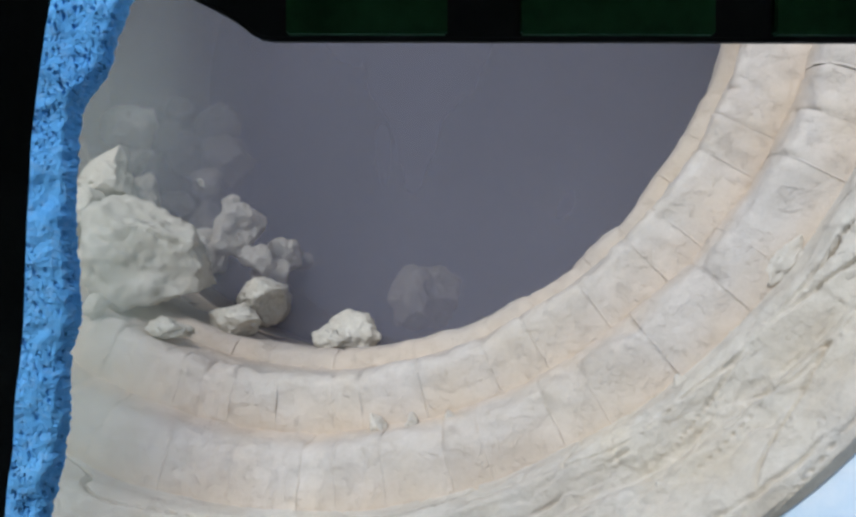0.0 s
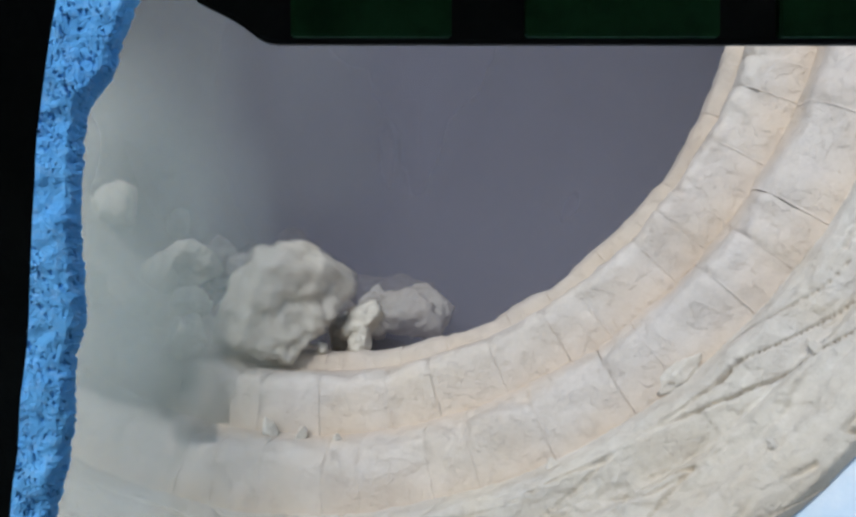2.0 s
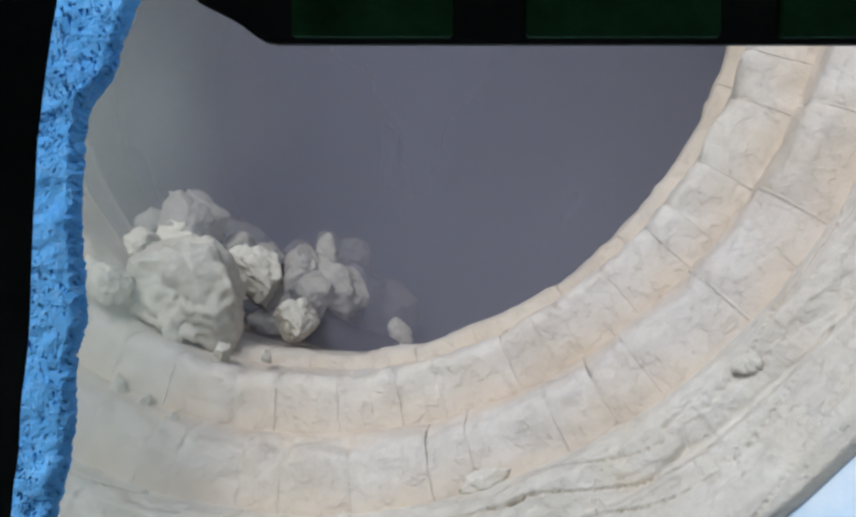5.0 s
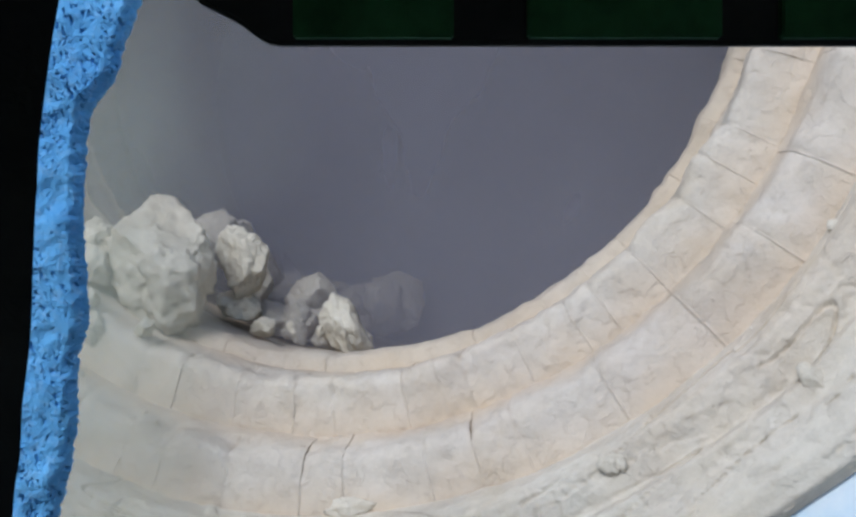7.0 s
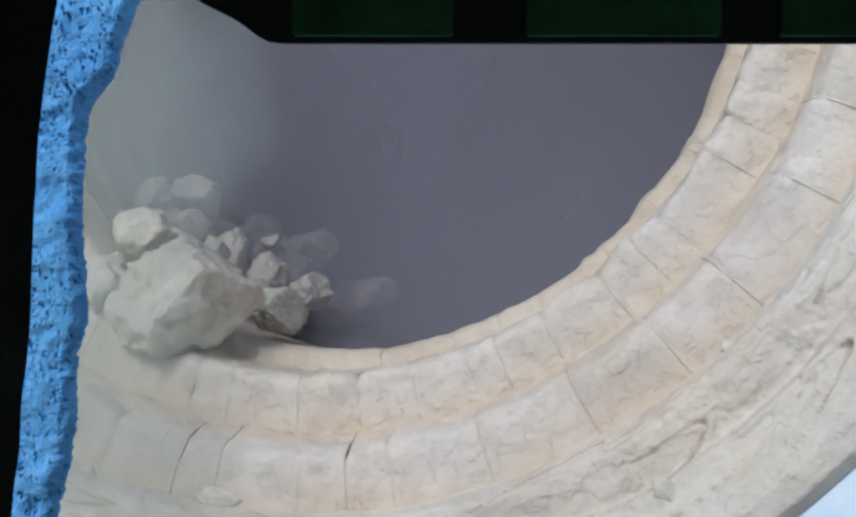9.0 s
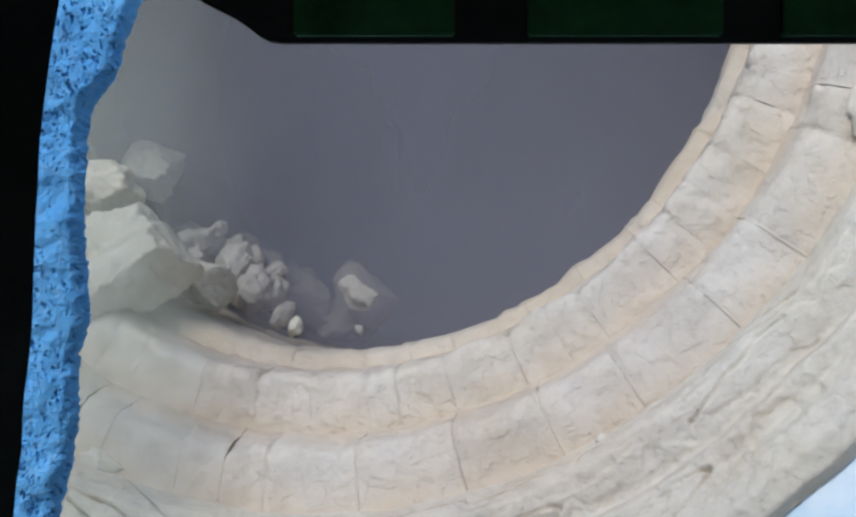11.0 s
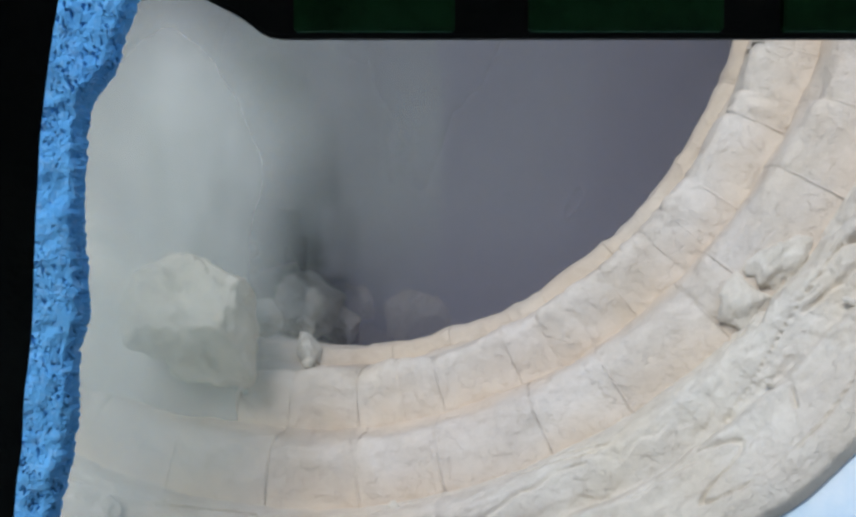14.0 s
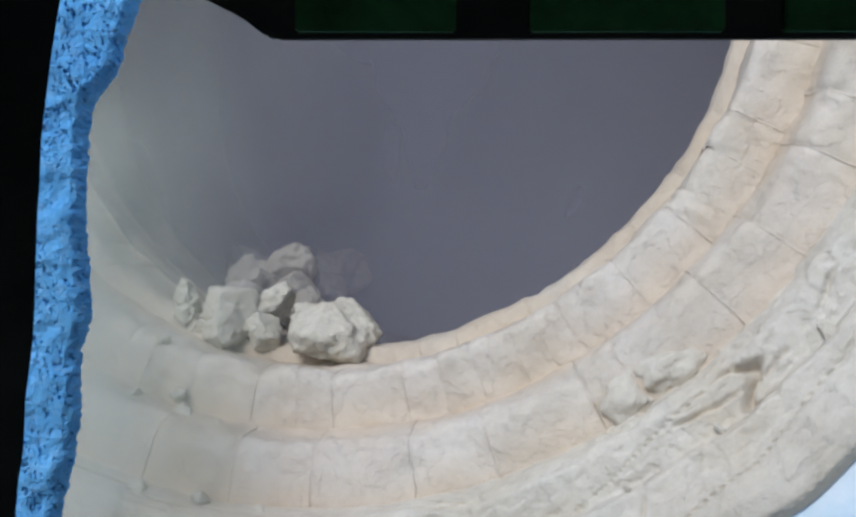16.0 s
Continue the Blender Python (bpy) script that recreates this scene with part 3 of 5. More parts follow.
# stacked sheets paint the haze that fades rocks with depth
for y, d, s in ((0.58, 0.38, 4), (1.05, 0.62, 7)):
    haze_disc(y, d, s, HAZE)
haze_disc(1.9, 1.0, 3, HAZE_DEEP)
lathe("end_plate", [(0.001, 8.9), (0.6, 8.92), (1.2, 8.9)], LINING, kiln, 48)


def plume(w, h, seed, bulge=0.008, material=PLUME):
    return tagged(veil("dust_plume", w, h, bulge, seed, material), "drifting plume of grey-green rock dust", "dust", "dust in the kiln", "stuff")


plume_a = plume(1.0, 1.9, 1)
plume_h = plume(1.2, 1.6, 11)
plume_b = plume(1.15, 1.1, 2)
plume_l = plume(0.62, 1.3, 31, 0.008, THICK)
plume_d = plume(1.5, 1.5, 4)
plume_e = plume(1.15, 1.9, 5, 0.008, BILLOW)
plume_g = plume(0.7, 0.95, 7, 0.008, THICK)
# wide veil added in the bore to lighten its haze for a while
plume_j = plume(2.0, 2.0, 23)


def motions():
    walk(kiln, [(k * 0.25, pose(*AXIS, 0, 0, YAW) @ pose(0, 0, 0, 0, RATE * k * 0.25, 0)) for k in range(65)])
    walk(boulder_a, [(0, turned(-0.756, 2.760, 1.644, -25, 60)), (0.5, turned(-0.816, 2.775, 1.672, -22, 58)), (1, turned(-0.806, 2.775, 1.677, -16, 45)), (1.2, turned(-0.717, 2.790, 1.636, -22, 20)), (1.4, turned(-0.664, 2.850, 1.624, -14, 0)), (1.6, turned(-0.657, 2.900, 1.651, 8, 0)), (1.8, turned(-0.568, 2.950, 1.637, 22, 0)), (1.9, turned(-0.522, 2.900, 1.594, 48, 0)), (2, turned(-0.398, 2.665, 1.513, 84, 0)), (2.1, turned(-0.365, 2.800, 1.553, 115, 0)), (2.2, turned(-0.354, 2.850, 1.585, 130, 0)), (2.3, turned(-0.332, 2.800, 1.537, 150, 0)), (2.5, turned(-0.328, 2.750, 1.511, 166, 0)), (2.7, turned(-0.377, 2.660, 1.502, 155, 0)), (3, turned(-0.448, 2.685, 1.502, 143, 10)), (3.5, turned(-0.500, 2.700, 1.509, 147, 12)), (4, turned(-0.553, 2.710, 1.521, 151, 14)), (4.2, turned(-0.571, 2.705, 1.528, 152, 16)), (5.2, turned(-0.681, 2.745, 1.575, 158, 30)), (6.3, turned(-0.770, 2.755, 1.616, 165, 40)), (6.5, turned(-0.779, 2.740, 1.619, 167, 40)), (6.8, turned(-0.768, 2.755, 1.623, 178, 25)), (7, turned(-0.740, 2.755, 1.627, 192, 10)), (7.2, turned(-0.710, 2.755, 1.630, 210, 0)), (7.3, turned(-0.668, 2.740, 1.606, 228, 0)), (7.4, turned(-0.624, 2.785, 1.589, 245, 0)), (7.5, turned(-0.538, 2.705, 1.514, 265, 0)), (7.6, turned(-0.517, 2.695, 1.502, 275, 0)), (8, turned(-0.538, 2.695, 1.508, 280, 8)), (8.5, turned(-0.597, 2.635, 1.522, 284, 10)), (9, turned(-0.639, 2.595, 1.533, 287, 12)), (10, turned(-0.735, 2.655, 1.583, 294, 20)), (11.5, turned(-0.863, 2.685, 1.666, 303, 25)), (12, turned(-0.899, 2.695, 1.700, 307, 25)), (12.5, turned(-0.947, 2.700, 1.738, 311, 25)), (13, turned(-0.982, 2.735, 1.783, 315, 22)), (13.3, turned(-0.968, 2.700, 1.757, 318, 18)), (13.5, turned(-0.883, 2.610, 1.661, 317, 10)), (13.6, turned(-0.791, 2.595, 1.602, 316, 4)), (13.7, turned(-0.727, 2.570, 1.558, 318, 0)), (13.8, turned(-0.636, 2.550, 1.514, 322, 0)), (13.9, turned(-0.601, 2.550, 1.482, 330, 0)), (14, turned(-0.567, 2.450, 1.465, 336, 0)), (14.1, turned(-0.545, 2.300, 1.426, 345, 0)), (14.2, turned(-0.518, 2.160, 1.403, 348, 0)), (14.3, turned(-0.514, 2.080, 1.293, 350, 0)), (14.4, turned(-0.519, 2.050, 1.117, 352, 0)), (14.5, turned(-0.521, 2.040, 0.843, 354, 0)), (14.7, turned(-0.519, 2.020, 0.472, 357, 0)), (14.9, turned(-0.522, 2.020, 0.259, 360, 0)), (16, turned(-0.522, 2.020, 0.259, 367, 0))])
    walk(boulder_n, [(0, turned(-0.473, 2.950, 1.520, 0, 0)), (0.5, turned(-0.518, 2.950, 1.540, 4, 0)), (1, turned(-0.533, 2.950, 1.539, 8, 0)), (1.4, turned(-0.479, 3.000, 1.539, 30, 0)), (1.6, turned(-0.445, 3.050, 1.532, 50, 0)), (2, turned(-0.309, 3.100, 1.498, 90, 0)), (2.5, turned(-0.307, 3.250, 1.517, 110, 0)), (3, turned(-0.295, 3.300, 1.553, 125, 0)), (3.5, turned(-0.391, 3.200, 1.587, 130, 30)), (4, turned(-0.439, 2.980, 1.581, 140, 55)), (5.2, turned(-0.520, 3.000, 1.624, 150, 75)), (6.5, turned(-0.583, 3.000, 1.650, 160, 90)), (7, turned(-0.544, 2.950, 1.654, 172, 85)), (7.2, turned(-0.497, 2.900, 1.613, 190, 88)), (7.3, turned(-0.424, 2.900, 1.548, 230, 90)), (7.4, turned(-0.346, 2.850, 1.476, 262, 85)), (7.5, turned(-0.271, 2.850, 1.465, 300, 45)), (7.6, turned(-0.270, 2.830, 1.458, 320, 10)), (8, turned(-0.330, 2.830, 1.468, 325, 0)), (8.5, turned(-0.374, 2.840, 1.482, 329, 0)), (9, turned(-0.430, 2.850, 1.494, 332, 0)), (10, turned(-0.549, 2.880, 1.534, 340, 0)), (11.5, turned(-0.703, 2.920, 1.595, 350, 0)), (12, turned(-0.753, 2.940, 1.624, 354, 0)), (12.5, turned(-0.806, 2.960, 1.647, 358, 0)), (13, turned(-0.839, 2.980, 1.675, 361, 0)), (13.4, turned(-0.840, 2.970, 1.675, 364, 0)), (13.7, turned(-0.769, 3.045, 1.636, 390, 0)), (14, turned(-0.650, 3.205, 1.534, 440, 0)), (14.4, turned(-0.461, 2.720, 1.469, 480, 0)), (15, turned(-0.545, 2.775, 1.495, 484, 0)), (16, turned(-0.619, 3.205, 1.517, 490, 0))])
    walk(boulder_b, [(0, turned(-0.527, 2.805, 1.468, 0)), (0.5, turned(-0.563, 2.850, 1.484, 3)), (1, turned(-0.585, 2.810, 1.488, 7)), (1.5, turned(-0.524, 2.805, 1.467, 62)), (2, turned(-0.181, 2.720, 1.468, 142)), (2.2, turned(-0.150, 3.000, 1.449, 171)), (2.5, turned(-0.155, 3.100, 1.447, 173)), (3, turned(-0.149, 3.300, 1.422, 179)), (4, turned(-0.320, 3.200, 1.445, 185)), (6.5, turned(-0.575, 2.950, 1.500, 202)), (7, turned(-0.577, 3.000, 1.518, 205)), (7.5, turned(-0.503, 3.200, 1.517, 273)), (8, turned(-0.490, 3.100, 1.495, 285)), (9, turned(-0.625, 3.200, 1.538, 292)), (11.5, turned(-0.773, 3.300, 1.750, 308)), (12, turned(-0.803, 3.200, 1.782, 311)), (12.5, turned(-0.816, 3.200, 1.814, 315)), (13, turned(-0.835, 3.300, 1.722, 318)), (13.6, turned(-0.667, 3.300, 1.538, 398)), (14.2, turned(-0.339, 2.900, 1.434, 478)), (14.4, turned(-0.332, 2.660, 1.396, 484)), (15, turned(-0.348, 2.860, 1.485, 488)), (15.5, turned(-0.411, 2.860, 1.491, 491)), (16, turned(-0.453, 2.860, 1.504, 494))])
    walk(boulder_c, [(0, turned(-0.850, 2.710, 1.563, 77)), (0.5, turned(-0.898, 2.690, 1.592, 80)), (1, turned(-0.825, 2.600, 1.527, 160)), (1.2, turned(-0.833, 2.605, 1.511, 162)), (1.5, turned(-0.679, 2.740, 1.513, 242)), (2, turned(-0.672, 2.790, 1.521, 250)), (2.5, turned(-0.618, 2.820, 1.566, 309)), (3, turned(-0.697, 2.850, 1.546, 312)), (3.5, turned(-0.784, 2.700, 1.521, 316)), (4, turned(-0.866, 2.715, 1.573, 319)), (6.5, turned(-0.668, 3.300, 1.757, 399)), (7, turned(-0.479, 3.050, 1.476, 479)), (7.5, turned(-0.336, 3.300, 1.445, 559)), (8, turned(-0.451, 3.600, 1.634, 562)), (8.5, turned(-0.466, 3.600, 1.733, 566)), (9, turned(-0.485, 3.600, 1.722, 569)), (11.5, turned(-0.558, 3.400, 1.541, 585)), (12, turned(-0.406, 2.920, 1.465, 665)), (12.5, turned(-0.501, 2.920, 1.475, 669)), (13, turned(-0.548, 2.920, 1.490, 672)), (13.5, turned(-0.572, 2.875, 1.489, 675)), (14.2, turned(-0.403, 2.740, 1.438, 755)), (14.6, turned(-0.309, 2.650, 1.417, 835)), (15, turned(-0.333, 2.655, 1.416, 838)), (15.5, turned(-0.380, 2.670, 1.420, 841)), (16, turned(-0.456, 2.690, 1.424, 844))])
    walk(boulder_d, [(0, turned(-0.974, 2.820, 1.765, 269)), (0.5, turned(-1.003, 2.820, 1.784, 272)), (1, turned(-0.998, 2.815, 1.761, 275)), (1.2, turned(-0.934, 2.680, 1.645, 319)), (1.3, turned(-0.864, 2.550, 1.455, 366)), (1.4, turned(-0.766, 2.350, 1.214, 432)), (1.5, turned(-0.675, 2.250, 1.031, 494)), (1.7, turned(-0.616, 2.200, 0.513, 533)), (2, turned(-0.599, 2.200, 0.055, 544)), (16, turned(-0.599, 2.200, 0.055, 604))])
    walk(boulder_e, [(0, turned(-0.787, 3.900, 2.096, 235)), (0.5, turned(-0.554, 3.900, 1.926, 315)), (1, turned(-0.675, 3.700, 1.874, 318)), (1.5, turned(-0.505, 3.600, 1.677, 398)), (2, turned(-0.082, 3.700, 1.539, 478)), (2.5, turned(-0.120, 3.900, 1.520, 482)), (3, turned(-0.267, 3.800, 1.741, 485)), (3.5, turned(-0.565, 3.500, 1.736, 488)), (4, turned(-0.716, 3.100, 1.735, 491)), (5.2, turned(-0.758, 3.150, 1.797, 499)), (6.5, turned(-0.767, 3.100, 1.828, 508)), (7, turned(-0.683, 3.200, 1.732, 557)), (7.5, turned(-0.818, 3.245, 1.679, 560)), (8, turned(-0.785, 3.100, 1.681, 580)), (8.5, turned(-0.827, 3.000, 1.694, 583)), (9, turned(-0.859, 2.985, 1.718, 586)), (10, turned(-0.932, 3.050, 1.808, 593)), (11.5, turned(-1.023, 2.985, 1.902, 603)), (12, turned(-1.054, 3.005, 1.946, 606)), (12.5, turned(-1.042, 3.070, 1.965, 613)), (13, turned(-1.023, 3.135, 1.956, 624)), (13.5, turned(-0.901, 3.090, 1.777, 695)), (13.8, turned(-0.558, 3.300, 1.536, 775)), (14, turned(-0.376, 3.000, 1.498, 855)), (14.2, turned(-0.190, 2.615, 1.455, 935)), (14.4, turned(-0.142, 2.425, 1.418, 963)), (14.5, turned(-0.138, 2.430, 1.405, 965)), (14.6, turned(-0.147, 2.350, 1.310, 966)), (14.7, turned(-0.200, 2.200, 1.207, 967)), (14.8, turned(-0.274, 2.120, 1.113, 967)), (14.9, turned(-0.304, 2.100, 0.934, 968)), (15.1, turned(-0.323, 2.100, 0.429, 969)), (15.3, turned(-0.328, 2.100, 0.209, 971)), (16, turned(-0.328, 2.100, 0.209, 975))])
    walk(boulder_f, [(0, turned(-0.035, 3.700, 1.540, 106)), (0.5, turned(-0.072, 3.700, 1.538, 109)), (1, turned(-0.209, 3.500, 1.543, 113)), (1.5, turned(-0.141, 3.500, 1.498, 149)), (2, turned(-0.044, 3.200, 1.494, 200)), (2.3, turned(-0.054, 3.200, 1.498, 202)), (2.5, turned(-0.021, 3.600, 1.499, 220)), (3, turned(-0.181, 4.000, 1.520, 223)), (3.5, turned(-0.250, 3.600, 1.568, 226)), (4, turned(-0.318, 3.400, 1.554, 229)), (6.5, turned(-0.248, 3.600, 1.640, 266)), (7, turned(-0.186, 4.000, 1.524, 299)), (8, turned(-0.101, 4.000, 1.516, 344)), (8.5, turned(-0.294, 3.700, 1.699, 348)), (9, turned(-0.457, 3.700, 1.698, 351)), (11.5, turned(-0.215, 3.400, 1.503, 431)), (12, turned(-0.331, 3.300, 1.475, 434)), (12.5, turned(-0.333, 3.200, 1.476, 438)), (13, turned(-0.395, 3.200, 1.466, 441)), (13.5, turned(-0.391, 2.675, 1.465, 443)), (14, turned(-0.327, 3.555, 1.459, 477)), (14.4, turned(-0.117, 3.200, 1.445, 557)), (14.7, turned(-0.123, 2.600, 1.468, 559)), (15, turned(-0.151, 2.615, 1.457, 561)), (15.5, turned(-0.201, 2.625, 1.427, 564)), (16, turned(-0.268, 2.635, 1.429, 568))])
    walk(boulder_g, [(0, turned(-0.608, 3.200, 1.747, 84)), (0.5, turned(-0.613, 3.200, 1.725, 87)), (1, turned(-0.654, 3.200, 1.740, 91)), (1.5, turned(-0.771, 3.035, 1.649, 94)), (2, turned(-0.732, 3.000, 1.639, 119)), (2.5, turned(-0.688, 2.755, 1.560, 147)), (3, turned(-0.738, 3.350, 1.740, 150)), (3.5, turned(-0.727, 3.350, 1.740, 157)), (4, turned(-0.852, 3.065, 1.719, 161)), (6.5, turned(-0.484, 3.300, 1.668, 241)), (7, turned(-0.394, 3.400, 1.549, 298)), (8, turned(-0.338, 3.200, 1.566, 334)), (9, turned(-0.791, 3.400, 1.886, 340)), (11.5, turned(-0.969, 3.300, 1.968, 357)), (12, turned(-1.027, 3.400, 2.005, 360)), (12.5, turned(-1.061, 3.405, 2.034, 363)), (13.5, turned(-0.935, 3.470, 1.850, 443)), (14.2, turned(-0.592, 3.380, 1.536, 523)), (14.8, turned(-0.421, 2.670, 1.452, 603)), (15, turned(-0.429, 2.675, 1.451, 605)), (15.5, turned(-0.485, 2.690, 1.458, 608)), (16, turned(-0.552, 2.705, 1.474, 611))])
    walk(boulder_h, [(0, turned(-0.209, 2.860, 1.434, 0)), (0.5, turned(-0.281, 3.115, 1.429, 3)), (1, turned(-0.312, 3.000, 1.445, 7)), (1.5, turned(-0.270, 3.300, 1.470, 36)), (2, turned(-0.164, 3.300, 1.480, 112)), (3, turned(-0.314, 4.000, 1.609, 119)), (3.5, turned(-0.381, 3.600, 1.638, 122)), (4, turned(-0.428, 3.500, 1.643, 125)), (6.5, turned(-0.356, 2.980, 1.456, 177)), (7, turned(-0.255, 2.900, 1.453, 249)), (7.3, turned(-0.223, 2.900, 1.452, 272)), (7.6, turned(-0.337, 3.300, 1.462, 274)), (8, turned(-0.413, 3.300, 1.550, 277)), (9, turned(-0.664, 3.300, 1.676, 284)), (11.5, turned(-0.621, 3.100, 1.597, 315)), (12, turned(-0.552, 2.980, 1.543, 364)), (12.5, turned(-0.600, 2.980, 1.560, 367)), (13, turned(-0.644, 3.000, 1.543, 371)), (13.5, turned(-0.646, 2.920, 1.534, 374)), (14.2, turned(-0.753, 3.340, 1.609, 379)), (15, turned(-0.528, 3.600, 1.533, 459)), (16, turned(-0.512, 3.500, 1.616, 470))])
    walk(boulder_i, [(0, turned(-0.519, 3.150, 1.659, 23)), (0.5, turned(-0.545, 3.200, 1.703, 26)), (1, turned(-0.429, 3.150, 1.521, 106)), (1.5, turned(-0.509, 3.300, 1.626, 110)), (2, turned(-0.613, 2.550, 1.428, 113)), (2.5, turned(-0.479, 2.660, 1.437, 193)), (2.7, turned(-0.511, 2.600, 1.413, 194)), (2.9, turned(-0.547, 2.500, 1.361, 196)), (3, turned(-0.549, 2.450, 1.323, 196)), (3.2, turned(-0.540, 2.360, 1.214, 206)), (3.4, turned(-0.537, 2.300, 1.084, 209)), (3.7, turned(-0.533, 2.250, 0.730, 214)), (4, turned(-0.531, 2.250, 0.138, 215)), (16, turned(-0.531, 2.250, 0.138, 275))])
    walk(boulder_j, [(0, turned(-0.475, 3.400, 1.678, 282)), (0.5, turned(-0.554, 3.500, 1.785, 285)), (1, turned(-0.300, 3.100, 1.461, 365)), (1.5, turned(-0.147, 3.400, 1.488, 445)), (2, turned(-0.221, 2.855, 1.435, 449)), (2.5, turned(0.079, 3.600, 1.495, 529)), (3.5, turned(-0.633, 3.250, 1.733, 535)), (4, turned(-0.330, 2.865, 1.443, 615)), (6.5, turned(-0.464, 2.950, 1.523, 632)), (7, turned(-0.403, 3.050, 1.468, 685)), (8, turned(-0.861, 2.815, 1.652, 692)), (9, turned(-0.901, 3.250, 1.873, 698)), (11.5, turned(-0.392, 3.200, 1.467, 778)), (12, turned(-0.317, 2.650, 1.429, 844)), (12.5, turned(-0.459, 3.400, 1.634, 848)), (13, turned(-0.434, 3.400, 1.615, 870)), (13.5, turned(-0.172, 3.300, 1.457, 950)), (14.5, turned(-0.403, 3.220, 1.427, 956)), (15, turned(-0.066, 2.825, 1.445, 1036)), (15.5, turned(-0.174, 3.300, 1.421, 1039)), (16, turned(-0.396, 3.200, 1.490, 1043))])
    walk(boulder_k, [(0, turned(-0.680, 2.635, 1.448, 0)), (0.5, turned(-0.741, 2.665, 1.480, 3)), (1, turned(-0.774, 2.710, 1.500, 7)), (1.5, turned(-0.695, 2.630, 1.455, 87)), (2.5, turned(-0.613, 2.550, 1.398, 167)), (3, turned(-0.637, 2.555, 1.372, 170)), (3.2, turned(-0.608, 2.450, 1.243, 206)), (3.5, turned(-0.594, 2.400, 1.157, 225)), (3.7, turned(-0.580, 2.350, 1.011, 243)), (4.2, turned(-0.559, 2.300, 0.348, 270)), (4.5, turned(-0.556, 2.300, 0.108, 273)), (16, turned(-0.556, 2.300, 0.108, 333))])
    walk(boulder_l, [(0, turned(-0.260, 2.740, 1.413, 0)), (0.5, turned(-0.333, 2.740, 1.419, 3)), (1, turned(-0.391, 2.740, 1.424, 7)), (1.3, turned(-0.377, 2.750, 1.426, 26)), (1.5, turned(-0.320, 2.720, 1.443, 106)), (1.7, turned(-0.304, 2.700, 1.453, 129)), (1.8, turned(-0.253, 2.700, 1.439, 203)), (2, turned(-0.178, 2.680, 1.417, 283)), (2.5, turned(-0.155, 3.095, 1.379, 316)), (3, turned(-0.067, 3.300, 1.425, 396)), (4, turned(-0.069, 3.100, 1.438, 403)), (6.5, turned(-0.218, 2.900, 1.436, 419)), (7, turned(-0.397, 3.000, 1.443, 423)), (8, turned(-0.741, 2.755, 1.516, 429)), (8.5, turned(-0.826, 2.625, 1.517, 433)), (9, turned(-0.877, 2.785, 1.618, 436)), (11.5, turned(-0.250, 3.100, 1.443, 516)), (12, turned(-0.094, 2.800, 1.422, 596)), (12.5, turned(-0.151, 2.780, 1.413, 599)), (13, turned(-0.212, 2.760, 1.410, 602)), (13.5, turned(-0.268, 2.740, 1.414, 606)), (14, turned(-0.323, 2.645, 1.382, 609)), (14.5, turned(-0.452, 2.585, 1.384, 612)), (16, turned(-0.696, 2.800, 1.530, 622))])
    walk(boulder_m, [(0, turned(-0.853, 4.000, 2.234, 339)), (0.5, turned(-0.940, 3.795, 1.978, 342)), (1, turned(-0.858, 3.600, 1.894, 387)), (1.5, turned(-0.277, 3.900, 1.562, 467)), (2.5, turned(-0.784, 3.700, 1.869, 474)), (3, turned(-0.659, 3.800, 1.899, 542)), (3.5, turned(-0.508, 3.800, 1.752, 622)), (4, turned(-0.339, 3.800, 1.729, 702)), (6.5, turned(-0.311, 3.900, 1.587, 717)), (7, turned(-0.100, 4.100, 1.547, 797)), (8, turned(-0.217, 4.100, 1.517, 804)), (8.5, turned(-0.075, 4.100, 1.550, 881)), (9, turned(-0.243, 3.900, 1.546, 884)), (11.5, turned(-0.299, 3.700, 1.452, 901)), (12, turned(-0.135, 4.000, 1.470, 981)), (13, turned(-0.140, 3.900, 1.448, 987)), (13.5, turned(-0.037, 3.500, 1.448, 1044)), (14.2, turned(-0.035, 3.900, 1.433, 1046)), (16, turned(-0.512, 3.500, 1.625, 1058))])
    walk(boulder_o, [(0, turned(-1.018, 3.865, 2.198, 137)), (0.5, turned(-0.980, 3.705, 1.987, 167)), (1, turned(-0.986, 3.700, 2.030, 170)), (1.5, turned(-1.040, 3.345, 1.944, 174)), (2, turned(-0.966, 3.100, 1.825, 233)), (2.5, turned(-0.807, 2.770, 1.573, 313)), (3, turned(-0.892, 2.860, 1.689, 316)), (3.5, turned(-0.911, 2.850, 1.704, 319)), (4, turned(-0.873, 2.735, 1.604, 350)), (6.5, turned(-0.460, 3.700, 1.582, 430)), (7, turned(-0.948, 2.800, 1.703, 433)), (7.5, turned(-0.905, 2.990, 1.732, 468)), (8, turned(-0.769, 2.615, 1.522, 548)), (8.5, turned(-0.785, 2.585, 1.510, 551)), (9, turned(-0.846, 2.620, 1.567, 554)), (11.5, turned(-0.557, 3.780, 1.556, 634)), (16, turned(-0.497, 3.925, 1.543, 682))])
